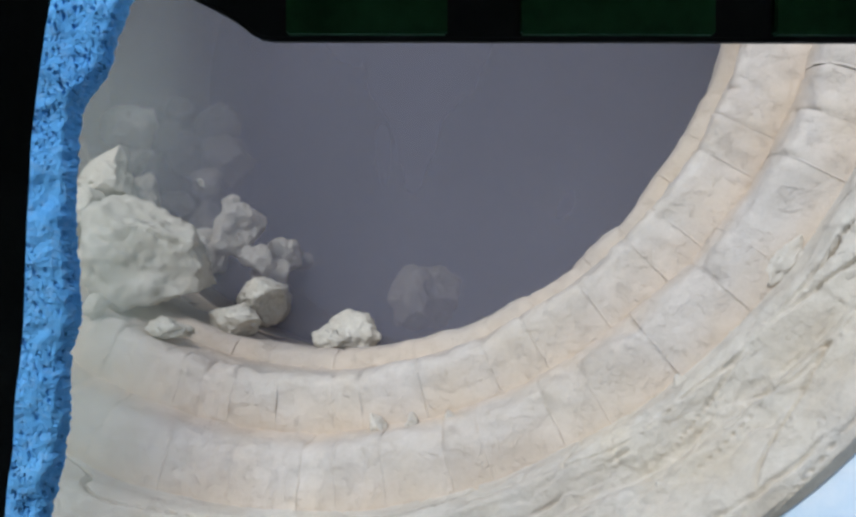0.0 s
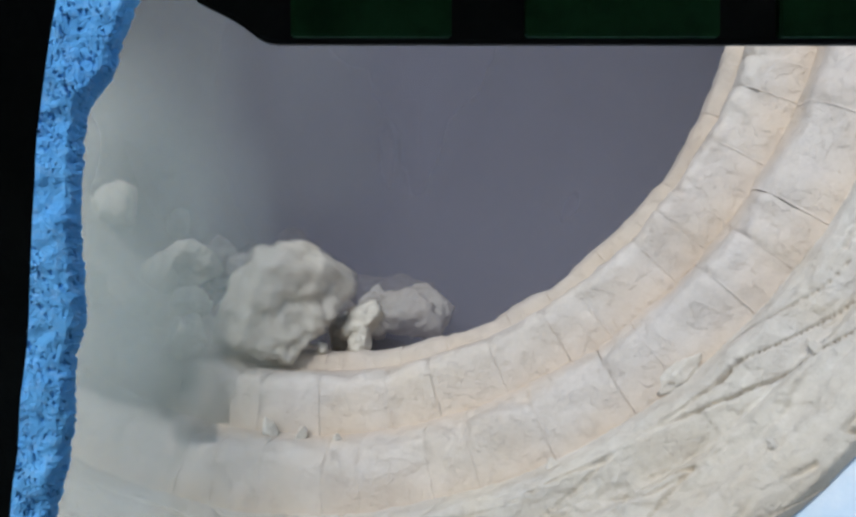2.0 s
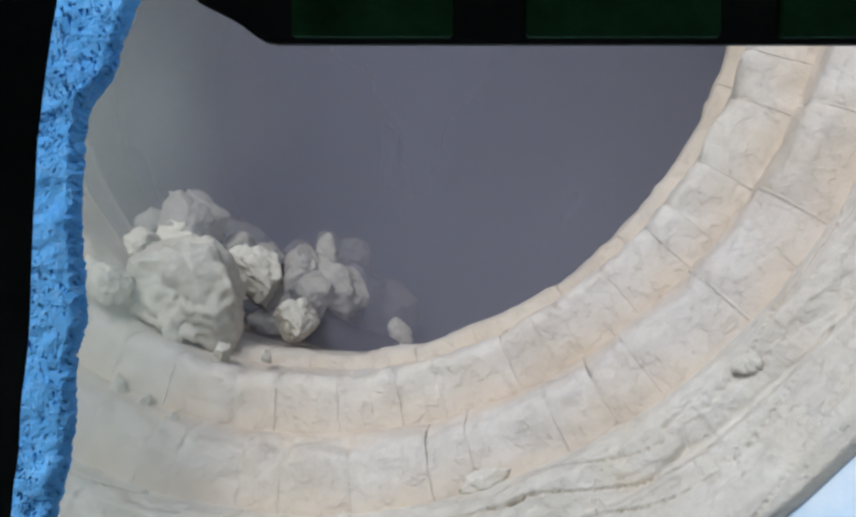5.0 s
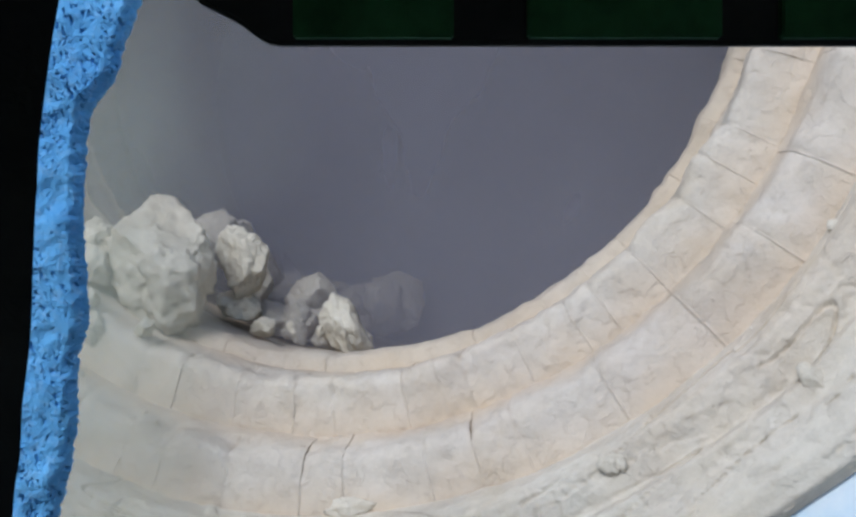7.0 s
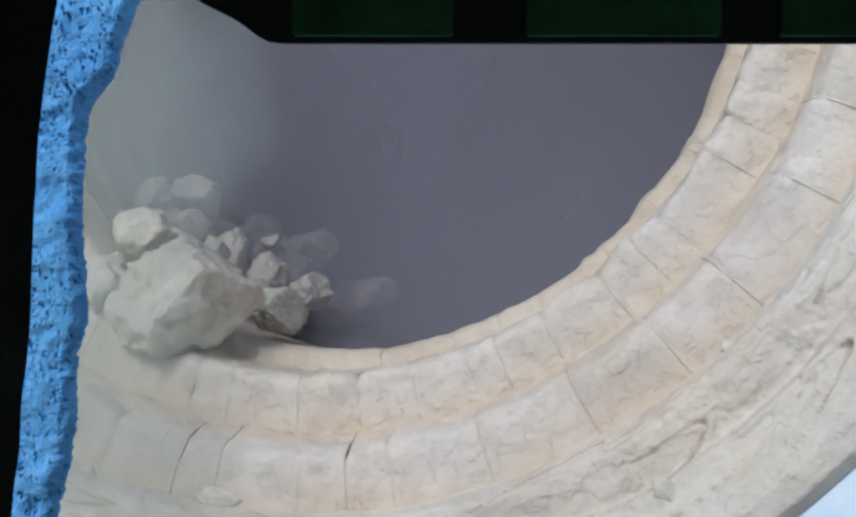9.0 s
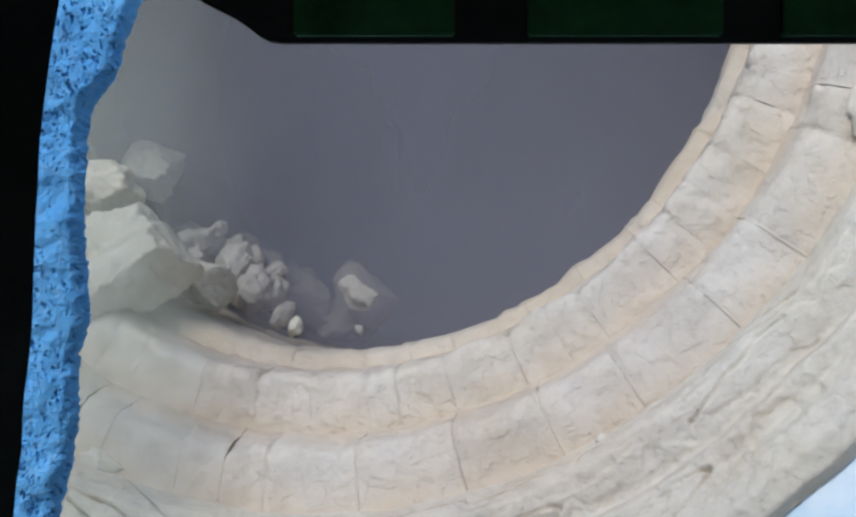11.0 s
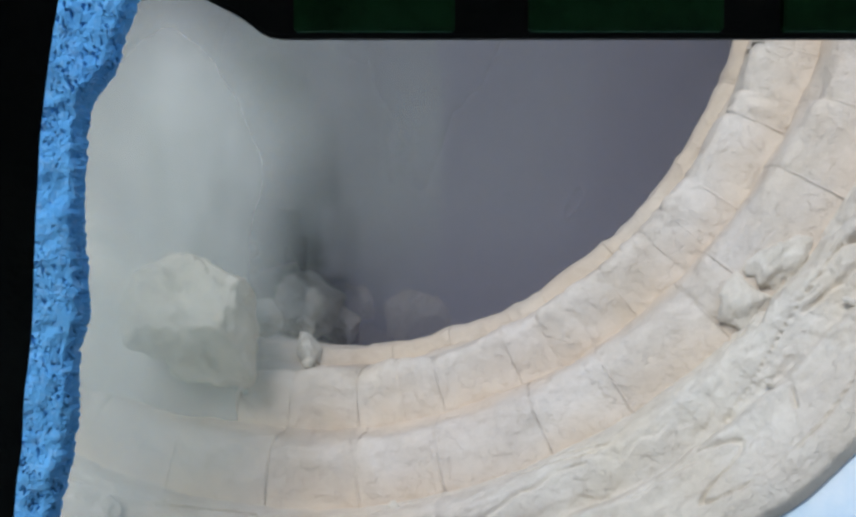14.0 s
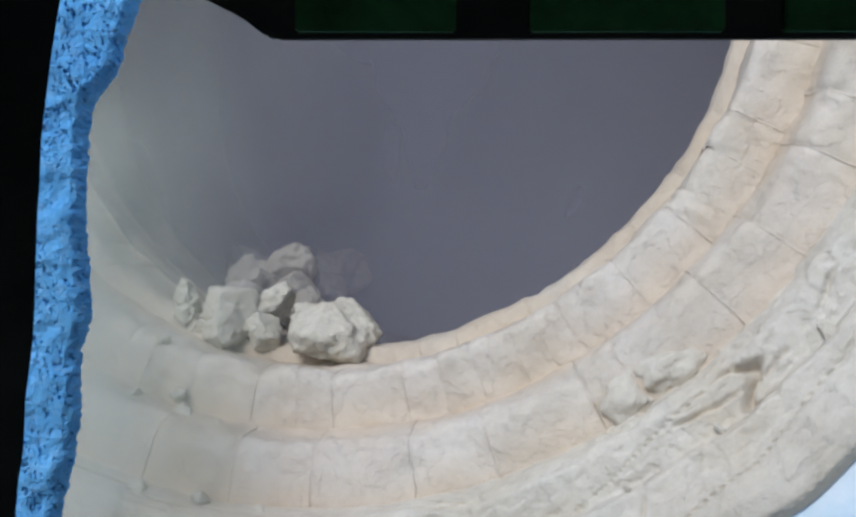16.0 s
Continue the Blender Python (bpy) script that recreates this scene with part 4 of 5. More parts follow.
    walk(boulder_p, [(0, turned(-0.786, 3.600, 1.959, 36)), (0.5, turned(-0.851, 3.600, 1.893, 39)), (1, turned(-0.819, 3.400, 1.863, 70)), (1.5, turned(-0.737, 3.600, 1.838, 149)), (2, turned(-0.784, 2.945, 1.612, 152)), (2.5, turned(-0.750, 2.580, 1.471, 184)), (3, turned(-0.682, 2.560, 1.456, 249)), (3.5, turned(-0.718, 2.755, 1.545, 253)), (4, turned(-0.757, 2.580, 1.491, 256)), (6.5, turned(-0.966, 2.805, 1.718, 273)), (7, turned(-0.925, 2.735, 1.630, 311)), (7.2, turned(-0.868, 2.615, 1.515, 366)), (7.4, turned(-0.840, 2.600, 1.457, 392)), (7.5, turned(-0.818, 2.600, 1.410, 414)), (7.6, turned(-0.768, 2.500, 1.333, 462)), (7.7, turned(-0.732, 2.420, 1.232, 495)), (7.9, turned(-0.694, 2.320, 1.053, 532)), (8.2, turned(-0.657, 2.250, 0.488, 567)), (8.5, turned(-0.649, 2.250, 0.134, 575)), (16, turned(-0.649, 2.250, 0.134, 624))])
    walk(boulder_q, [(0, turned(0.038, 3.800, 1.551, 295)), (0.5, turned(-0.011, 3.800, 1.545, 298)), (1, turned(-0.018, 4.000, 1.516, 302)), (1.5, turned(0.000, 4.100, 1.554, 310)), (2.5, turned(-0.120, 4.300, 1.498, 317)), (3.5, turned(-0.176, 4.200, 1.557, 323)), (4, turned(-0.196, 3.900, 1.541, 327)), (6.5, turned(-0.057, 4.300, 1.500, 393)), (7, turned(-0.396, 3.885, 1.523, 396)), (8, turned(0.084, 4.400, 1.518, 476)), (8.5, turned(0.041, 4.400, 1.517, 479)), (9, turned(-0.030, 4.400, 1.479, 483)), (11.5, turned(0.034, 4.400, 1.467, 513)), (12, turned(0.009, 4.300, 1.456, 517)), (12.5, turned(0.100, 4.300, 1.456, 560)), (13, turned(0.034, 4.100, 1.434, 563)), (13.5, turned(0.014, 4.100, 1.435, 566)), (14.5, turned(-0.230, 4.325, 1.498, 573)), (16, turned(-0.373, 4.300, 1.642, 583))])
    walk(boulder_r, [(0, turned(-0.980, 3.080, 1.892, 194)), (0.5, turned(-0.994, 3.130, 1.929, 197)), (1, turned(-0.992, 3.080, 1.906, 199)), (1.6, turned(-0.472, 3.900, 1.562, 279)), (4, turned(-0.280, 4.200, 1.544, 359)), (8, turned(-0.199, 4.200, 1.517, 400)), (9, turned(-0.387, 3.825, 1.513, 406)), (10.4, turned(-0.942, 3.715, 1.989, 415)), (11.5, turned(-1.015, 3.425, 1.999, 423)), (12.5, turned(-1.047, 3.390, 2.051, 429)), (13.5, turned(-0.877, 3.260, 1.756, 509)), (14.2, turned(-0.436, 3.480, 1.498, 589)), (15, turned(-0.374, 3.660, 1.493, 620)), (16, turned(-0.551, 3.700, 1.581, 627))])
    walk(boulder_s, [(0, turned(-0.826, 2.780, 1.557, 93)), (0.5, turned(-0.869, 2.730, 1.570, 96)), (1, turned(-0.718, 2.715, 1.481, 176)), (1.5, turned(-0.529, 3.200, 1.640, 256)), (2.5, turned(-0.713, 2.950, 1.643, 263)), (3, turned(-0.793, 2.795, 1.576, 266)), (3.5, turned(-0.779, 2.820, 1.574, 285)), (4, turned(-0.849, 2.780, 1.606, 289)), (6.5, turned(-0.764, 2.585, 1.443, 369)), (7, turned(-0.336, 3.300, 1.447, 449)), (8, turned(-0.775, 2.590, 1.460, 455)), (8.5, turned(-0.565, 3.200, 1.693, 535)), (9, turned(-0.807, 2.590, 1.509, 539)), (11.5, turned(-0.686, 3.200, 1.671, 619)), (12, turned(-0.633, 3.200, 1.644, 695)), (12.5, turned(-0.651, 3.100, 1.654, 699)), (13, turned(-0.715, 3.100, 1.674, 702)), (13.5, turned(-0.505, 3.100, 1.511, 782)), (14.5, turned(-0.465, 3.160, 1.428, 839)), (16, turned(-0.402, 3.400, 1.499, 919))])
    walk(boulder_t, [(0, turned(-0.618, 3.200, 1.842, 352)), (0.5, turned(-0.702, 3.200, 1.734, 355)), (1, turned(-0.374, 3.100, 1.444, 435)), (1.5, turned(-0.337, 3.000, 1.432, 506)), (2.5, turned(-0.514, 3.300, 1.709, 513)), (3, turned(-0.716, 2.800, 1.576, 516)), (3.5, turned(-0.751, 2.820, 1.600, 519)), (4, turned(-0.833, 2.885, 1.610, 523)), (6.5, turned(-0.591, 2.710, 1.455, 603)), (7, turned(-0.322, 3.000, 1.419, 683)), (8, turned(-0.782, 2.765, 1.534, 689)), (8.5, turned(-0.506, 3.400, 1.692, 769)), (9, turned(-0.780, 3.400, 1.814, 772)), (11.5, turned(-0.692, 3.400, 1.739, 852)), (12, turned(-0.666, 2.900, 1.534, 903)), (12.5, turned(-0.721, 2.920, 1.564, 906)), (13, turned(-0.757, 2.935, 1.567, 909)), (13.5, turned(-0.626, 3.100, 1.554, 989)), (14.5, turned(-0.476, 2.560, 1.386, 1069)), (16, turned(-0.681, 2.740, 1.477, 1079))])
    walk(boulder_u, [(0, turned(-1.033, 3.620, 2.052, 251)), (0.5, turned(-0.993, 3.400, 1.909, 281)), (1, turned(-0.943, 3.400, 1.929, 319)), (1.5, turned(-0.754, 4.000, 2.099, 399)), (2, turned(-0.717, 3.400, 1.686, 428)), (2.5, turned(-0.722, 3.600, 1.798, 431)), (3.5, turned(-0.312, 4.000, 1.698, 511)), (4, turned(-0.577, 3.700, 1.775, 514)), (6.5, turned(-0.153, 3.300, 1.460, 594)), (7, turned(-0.434, 3.500, 1.502, 598)), (8, turned(-0.323, 4.000, 1.694, 678)), (8.5, turned(-0.449, 3.400, 1.645, 681)), (9, turned(-0.398, 3.300, 1.557, 720)), (11.5, turned(-0.722, 3.600, 1.733, 737)), (12, turned(-0.445, 3.200, 1.573, 817)), (12.5, turned(-0.445, 3.050, 1.522, 818)), (13, turned(-0.490, 3.100, 1.528, 822)), (14, turned(-0.793, 3.695, 1.724, 828)), (16, turned(-0.469, 3.400, 1.556, 908))])
    walk(boulder_v, [(0, turned(-0.421, 3.500, 1.663, 150)), (0.5, turned(-0.725, 3.300, 1.805, 153)), (1, turned(-0.550, 2.855, 1.464, 233)), (1.5, turned(-0.398, 3.300, 1.516, 313)), (2.5, turned(0.017, 3.300, 1.444, 393)), (3, turned(-0.332, 3.700, 1.621, 397)), (3.5, turned(-0.695, 2.670, 1.458, 400)), (4, turned(-0.742, 2.580, 1.441, 403)), (6.5, turned(-0.516, 2.835, 1.453, 483)), (7, turned(-0.488, 2.900, 1.453, 529)), (8, turned(-0.392, 3.800, 1.790, 609)), (8.5, turned(-0.334, 3.200, 1.574, 689)), (9, turned(-0.550, 3.500, 1.745, 693)), (11.5, turned(-0.655, 2.910, 1.511, 709)), (12, turned(-0.695, 3.200, 1.641, 713)), (12.5, turned(-0.711, 3.100, 1.662, 716)), (13, turned(-0.624, 3.300, 1.722, 796)), (13.5, turned(-0.576, 3.300, 1.759, 874)), (15, turned(-0.609, 2.720, 1.435, 883)), (16, turned(-0.617, 2.730, 1.439, 890))])
    walk(boulder_w, [(0, turned(-0.498, 3.300, 1.617, 49)), (0.5, turned(-0.593, 3.100, 1.614, 52)), (1, turned(-0.493, 3.200, 1.566, 132)), (1.5, turned(-0.345, 3.500, 1.517, 212)), (2.5, turned(-0.454, 3.400, 1.631, 219)), (3.5, turned(-0.444, 3.400, 1.649, 228)), (4, turned(-0.350, 3.400, 1.724, 308)), (6.5, turned(-0.348, 3.600, 1.620, 316)), (7, turned(-0.346, 3.400, 1.464, 318)), (8, turned(-0.421, 3.600, 1.674, 324)), (8.5, turned(-0.638, 3.000, 1.653, 328)), (9, turned(-0.676, 3.100, 1.666, 331)), (11.5, turned(-0.595, 3.500, 1.668, 408)), (12, turned(-0.401, 3.200, 1.547, 488)), (12.5, turned(-0.587, 3.200, 1.685, 491)), (13, turned(-0.702, 3.200, 1.662, 495)), (13.5, turned(-0.808, 3.355, 1.651, 498)), (14.2, turned(-0.392, 3.800, 1.582, 578)), (15, turned(-0.474, 3.500, 1.493, 583)), (16, turned(-0.619, 3.500, 1.616, 590))])
    walk(boulder_x, [(0, turned(-1.058, 3.565, 2.164, 308)), (1, turned(-1.052, 3.440, 2.050, 312)), (1.6, turned(-0.506, 4.180, 1.613, 392)), (4, turned(-0.330, 4.240, 1.521, 472)), (9, turned(-0.331, 4.195, 1.515, 505)), (11.5, turned(-0.458, 3.655, 1.513, 521)), (16, turned(-0.424, 4.060, 1.544, 540))])
    walk(boulder_y, [(0, turned(-0.950, 3.990, 2.120, 207)), (0.5, turned(-0.831, 4.200, 2.053, 283)), (1, turned(-0.428, 4.100, 1.698, 363)), (2, turned(-0.233, 4.200, 1.567, 443)), (3, turned(-0.400, 4.200, 1.637, 449)), (4, turned(-0.234, 4.200, 1.590, 529)), (6.5, turned(-0.430, 4.200, 1.780, 546)), (7, turned(-0.312, 4.200, 1.525, 621)), (8, turned(-0.410, 4.200, 1.774, 627)), (9, turned(-0.690, 4.100, 1.810, 634)), (11.5, turned(-0.494, 3.940, 1.558, 714)), (12.5, turned(-0.669, 3.910, 1.676, 721)), (14, turned(-0.314, 4.170, 1.498, 801)), (16, turned(-0.439, 4.200, 1.639, 814))])
    walk(boulder_z, [(0, turned(-0.640, 3.100, 1.696, 5)), (0.5, turned(-0.670, 2.725, 1.450, 8)), (1, turned(-0.655, 2.735, 1.465, 39)), (2, turned(-0.166, 3.000, 1.515, 119)), (3, turned(-0.324, 2.645, 1.396, 126)), (3.5, turned(-0.324, 2.495, 1.364, 129)), (4, turned(-0.399, 2.575, 1.371, 133)), (6.5, turned(-0.684, 2.580, 1.440, 149)), (7, turned(-0.742, 2.585, 1.458, 152)), (8, turned(-0.703, 2.615, 1.453, 232)), (8.5, turned(-0.833, 2.605, 1.452, 236)), (9, turned(-0.873, 2.615, 1.509, 239)), (11.5, turned(-0.309, 3.000, 1.428, 319)), (12, turned(-0.288, 2.800, 1.417, 361)), (12.5, turned(-0.405, 2.950, 1.469, 365)), (13, turned(-0.465, 2.950, 1.453, 368)), (13.5, turned(-0.456, 2.900, 1.454, 387)), (14.5, turned(-0.283, 2.900, 1.434, 467)), (15.5, turned(-0.311, 2.800, 1.433, 474)), (16, turned(-0.672, 2.795, 1.499, 477))])
    walk(boulder_hh, [(0, turned(-0.643, 2.725, 1.439, 193)), (1, turned(-0.724, 2.740, 1.465, 200)), (2, turned(-0.279, 2.655, 1.396, 280)), (2.5, turned(-0.131, 2.610, 1.398, 360)), (3, turned(-0.095, 2.800, 1.414, 440)), (3.5, turned(-0.154, 2.800, 1.422, 443)), (4, turned(-0.335, 2.525, 1.356, 446)), (6.5, turned(-0.440, 2.800, 1.438, 463)), (8, turned(0.049, 3.000, 1.446, 543)), (9, turned(-0.684, 2.565, 1.424, 549)), (11.5, turned(-0.175, 3.300, 1.439, 629)), (12, turned(-0.383, 3.200, 1.564, 633)), (12.5, turned(-0.135, 2.800, 1.491, 713)), (13, turned(-0.217, 2.900, 1.438, 716)), (14, turned(-0.304, 2.490, 1.356, 722)), (14.5, turned(-0.327, 2.620, 1.311, 726)), (16, turned(-0.695, 2.570, 1.414, 736))])
    walk(boulder_ii, [(0, turned(-0.851, 2.600, 1.506, 277)), (1, turned(-0.910, 2.620, 1.510, 284)), (2.5, turned(-0.748, 2.755, 1.514, 364)), (3.5, turned(-0.771, 2.580, 1.456, 370)), (4, turned(-0.820, 2.620, 1.513, 373)), (6.5, turned(-0.981, 2.785, 1.655, 390)), (7, turned(-0.906, 2.620, 1.530, 470)), (7.3, turned(-0.868, 2.600, 1.400, 532)), (7.5, turned(-0.751, 2.460, 1.296, 612)), (7.7, turned(-0.693, 2.360, 1.149, 692)), (8, turned(-0.666, 2.300, 0.832, 737)), (8.4, turned(-0.638, 2.250, 0.134, 783)), (16, turned(-0.638, 2.250, 0.134, 833))])
    walk(boulder_jj, [(0, turned(-0.937, 2.765, 1.629, 287)), (2, turned(-0.886, 2.620, 1.564, 358)), (3.5, turned(-0.926, 2.780, 1.622, 368)), (6.5, turned(-0.907, 2.620, 1.573, 394)), (7, turned(-0.888, 2.615, 1.458, 419)), (7.1, turned(-0.854, 2.500, 1.322, 466)), (7.2, turned(-0.809, 2.360, 1.138, 528)), (7.4, turned(-0.795, 2.300, 0.836, 546)), (7.7, turned(-0.783, 2.300, 0.107, 563)), (16, turned(-0.783, 2.300, 0.107, 618))])
    walk(boulder_kk, [(0, turned(-0.988, 4.000, 2.313, 149)), (1, turned(-0.929, 3.800, 2.087, 217)), (3, turned(-0.825, 3.085, 1.652, 297)), (3.5, turned(-0.860, 3.005, 1.665, 300)), (6.5, turned(-0.890, 3.300, 1.867, 320)), (8, turned(-0.783, 2.595, 1.417, 400)), (8.3, turned(-0.814, 2.590, 1.367, 402)), (8.5, turned(-0.817, 2.500, 1.289, 403)), (8.7, turned(-0.788, 2.380, 1.156, 437)), (9, turned(-0.763, 2.300, 0.893, 466)), (9.4, turned(-0.750, 2.300, 0.103, 480)), (16, turned(-0.750, 2.300, 0.103, 524))])
    walk(heap_stone_a, [(0, turned(-0.984, 3.435, 1.886, 300)), (0.5, turned(-0.998, 3.335, 1.870, 303)), (1, turned(-0.884, 3.550, 1.802, 383)), (1.5, turned(-0.559, 3.610, 1.632, 463)), (2, turned(-0.641, 3.620, 1.650, 467)), (2.5, turned(-0.751, 3.620, 1.705, 470)), (3, turned(-0.725, 3.600, 1.732, 488)), (3.5, turned(-0.711, 3.560, 1.748, 498)), (4, turned(-0.617, 3.660, 1.717, 566)), (5.2, turned(-0.676, 3.670, 1.755, 574)), (6.5, turned(-0.667, 3.550, 1.703, 580)), (7, turned(-0.598, 3.630, 1.618, 629)), (7.5, turned(-0.724, 3.695, 1.665, 632)), (8, turned(-0.637, 3.580, 1.691, 695)), (8.5, turned(-0.650, 3.620, 1.729, 698)), (9, turned(-0.871, 3.560, 1.829, 701)), (10, turned(-0.859, 3.585, 1.772, 709)), (11.5, turned(-0.806, 3.505, 1.698, 747)), (12, turned(-0.714, 3.635, 1.644, 813)), (12.5, turned(-0.789, 3.490, 1.679, 816)), (13, turned(-0.768, 3.460, 1.654, 831)), (13.5, turned(-0.742, 3.375, 1.618, 850)), (14, turned(-0.862, 3.525, 1.761, 854)), (14.5, turned(-0.645, 3.810, 1.627, 934)), (15, turned(-0.646, 3.800, 1.625, 937)), (15.5, turned(-0.666, 3.735, 1.625, 940)), (16, turned(-0.678, 3.720, 1.635, 944))])
    walk(heap_stone_b, [(0, turned(-0.940, 3.740, 1.901, 199)), (0.5, turned(-0.914, 3.670, 1.860, 222)), (1, turned(-0.773, 3.690, 1.787, 302)), (1.5, turned(-0.413, 3.650, 1.601, 382)), (2, turned(-0.474, 3.670, 1.609, 385)), (2.5, turned(-0.610, 3.810, 1.672, 388)), (3, turned(-0.567, 3.720, 1.694, 426)), (3.5, turned(-0.599, 3.650, 1.734, 430)), (4, turned(-0.499, 3.800, 1.700, 510)), (5.2, turned(-0.514, 3.760, 1.720, 517)), (6.5, turned(-0.490, 3.680, 1.655, 539)), (7, turned(-0.468, 3.750, 1.593, 558)), (7.5, turned(-0.566, 3.810, 1.626, 562)), (8, turned(-0.489, 3.710, 1.659, 630)), (8.5, turned(-0.449, 3.800, 1.668, 665)), (9, turned(-0.660, 3.650, 1.766, 668)), (10, turned(-0.764, 3.820, 1.760, 675)), (11.5, turned(-0.701, 3.790, 1.676, 731)), (12, turned(-0.637, 3.810, 1.642, 787)), (12.5, turned(-0.651, 3.640, 1.646, 791)), (13, turned(-0.643, 3.750, 1.616, 797)), (13.5, turned(-0.631, 3.740, 1.583, 808)), (14, turned(-0.760, 3.830, 1.740, 812)), (14.5, turned(-0.457, 4.060, 1.570, 892)), (15, turned(-0.513, 4.180, 1.589, 895)), (15.5, turned(-0.542, 4.170, 1.591, 898)), (16, turned(-0.588, 4.070, 1.621, 902))])
    walk(heap_stone_c, [(0, turned(-0.949, 3.340, 1.845, 98)), (0.5, turned(-0.943, 3.280, 1.820, 104)), (1, turned(-0.846, 3.280, 1.770, 184)), (1.5, turned(-0.512, 3.250, 1.597, 264)), (2, turned(-0.602, 3.270, 1.623, 267)), (2.5, turned(-0.660, 3.200, 1.655, 271)), (3, turned(-0.639, 3.320, 1.673, 293)), (3.5, turned(-0.659, 3.220, 1.708, 296)), (4, turned(-0.593, 3.340, 1.687, 365)), (5.2, turned(-0.612, 3.200, 1.710, 373)), (6.5, turned(-0.608, 3.280, 1.658, 378)), (7, turned(-0.567, 3.300, 1.595, 420)), (7.5, turned(-0.632, 3.300, 1.614, 423)), (8, turned(-0.607, 3.350, 1.659, 449)), (8.5, turned(-0.592, 3.310, 1.681, 465)), (9, turned(-0.784, 3.230, 1.771, 468)), (10, turned(-0.800, 3.270, 1.729, 475)), (11.5, turned(-0.753, 3.180, 1.665, 524)), (12, turned(-0.635, 3.160, 1.607, 604)), (12.5, turned(-0.706, 3.250, 1.627, 607)), (13, turned(-0.738, 3.350, 1.621, 610)), (13.5, turned(-0.667, 3.250, 1.567, 685)), (14, turned(-0.870, 3.515, 1.736, 688)), (14.5, turned(-0.636, 3.810, 1.593, 768)), (15, turned(-0.637, 3.795, 1.592, 771)), (15.5, turned(-0.679, 3.705, 1.606, 775)), (16, turned(-0.710, 3.670, 1.627, 778))])
    walk(heap_stone_d, [(0, turned(-0.733, 3.590, 1.755, 357)), (0.5, turned(-0.701, 3.600, 1.711, 390)), (1, turned(-0.585, 3.540, 1.653, 470)), (1.5, turned(-0.261, 3.660, 1.481, 550)), (2, turned(-0.366, 3.610, 1.514, 554)), (2.5, turned(-0.409, 3.680, 1.531, 557)), (3, turned(-0.379, 3.630, 1.558, 588)), (3.5, turned(-0.389, 3.530, 1.587, 591)), (4, turned(-0.295, 3.560, 1.559, 671)), (5.2, turned(-0.312, 3.670, 1.572, 679)), (6.5, turned(-0.343, 3.680, 1.537, 688)), (7, turned(-0.261, 3.500, 1.457, 768)), (7.5, turned(-0.352, 3.530, 1.487, 771)), (8, turned(-0.287, 3.560, 1.516, 838)), (8.5, turned(-0.289, 3.500, 1.550, 842)), (9, turned(-0.477, 3.560, 1.633, 845)), (10, turned(-0.574, 3.630, 1.628, 852)), (11.5, turned(-0.483, 3.500, 1.538, 932)), (12, turned(-0.388, 3.520, 1.489, 1012)), (12.5, turned(-0.488, 3.670, 1.517, 1015)), (13, turned(-0.464, 3.520, 1.498, 1040)), (13.5, turned(-0.404, 3.560, 1.438, 1103)), (14, turned(-0.597, 3.840, 1.611, 1106)), (14.5, turned(-0.328, 4.080, 1.455, 1186)), (15, turned(-0.309, 4.030, 1.443, 1205)), (15.5, turned(-0.374, 4.005, 1.466, 1209)), (16, turned(-0.429, 4.040, 1.495, 1212))])
    walk(heap_stone_e, [(0, turned(-0.724, 3.510, 1.685, 256)), (0.5, turned(-0.714, 3.640, 1.644, 266)), (1, turned(-0.623, 3.580, 1.601, 346)), (1.5, turned(-0.283, 3.650, 1.421, 426)), (2, turned(-0.303, 3.540, 1.416, 429)), (2.5, turned(-0.430, 3.620, 1.475, 433)), (3, turned(-0.418, 3.640, 1.506, 445)), (3.5, turned(-0.429, 3.510, 1.539, 448)), (4, turned(-0.273, 3.490, 1.480, 528)), (5.2, turned(-0.303, 3.520, 1.503, 536)), (6.5, turned(-0.361, 3.510, 1.485, 544)), (7, turned(-0.226, 3.265, 1.386, 624)), (7.5, turned(-0.319, 3.435, 1.410, 628)), (8, turned(-0.273, 3.510, 1.442, 676)), (8.5, turned(-0.327, 3.600, 1.496, 679)), (9, turned(-0.534, 3.550, 1.591, 683)), (10, turned(-0.538, 3.680, 1.535, 689)), (11.5, turned(-0.490, 3.510, 1.472, 739)), (12, turned(-0.373, 3.405, 1.422, 819)), (12.5, turned(-0.398, 3.380, 1.426, 823)), (13, turned(-0.434, 3.305, 1.433, 826)), (13.5, turned(-0.297, 2.645, 1.400, 906)), (14, turned(-0.531, 3.700, 1.512, 909)), (14.5, turned(-0.273, 3.375, 1.398, 989)), (15, turned(-0.281, 3.370, 1.399, 993)), (15.5, turned(-0.292, 3.474, 1.405, 996)), (16, turned(-0.324, 3.410, 1.409, 999))])
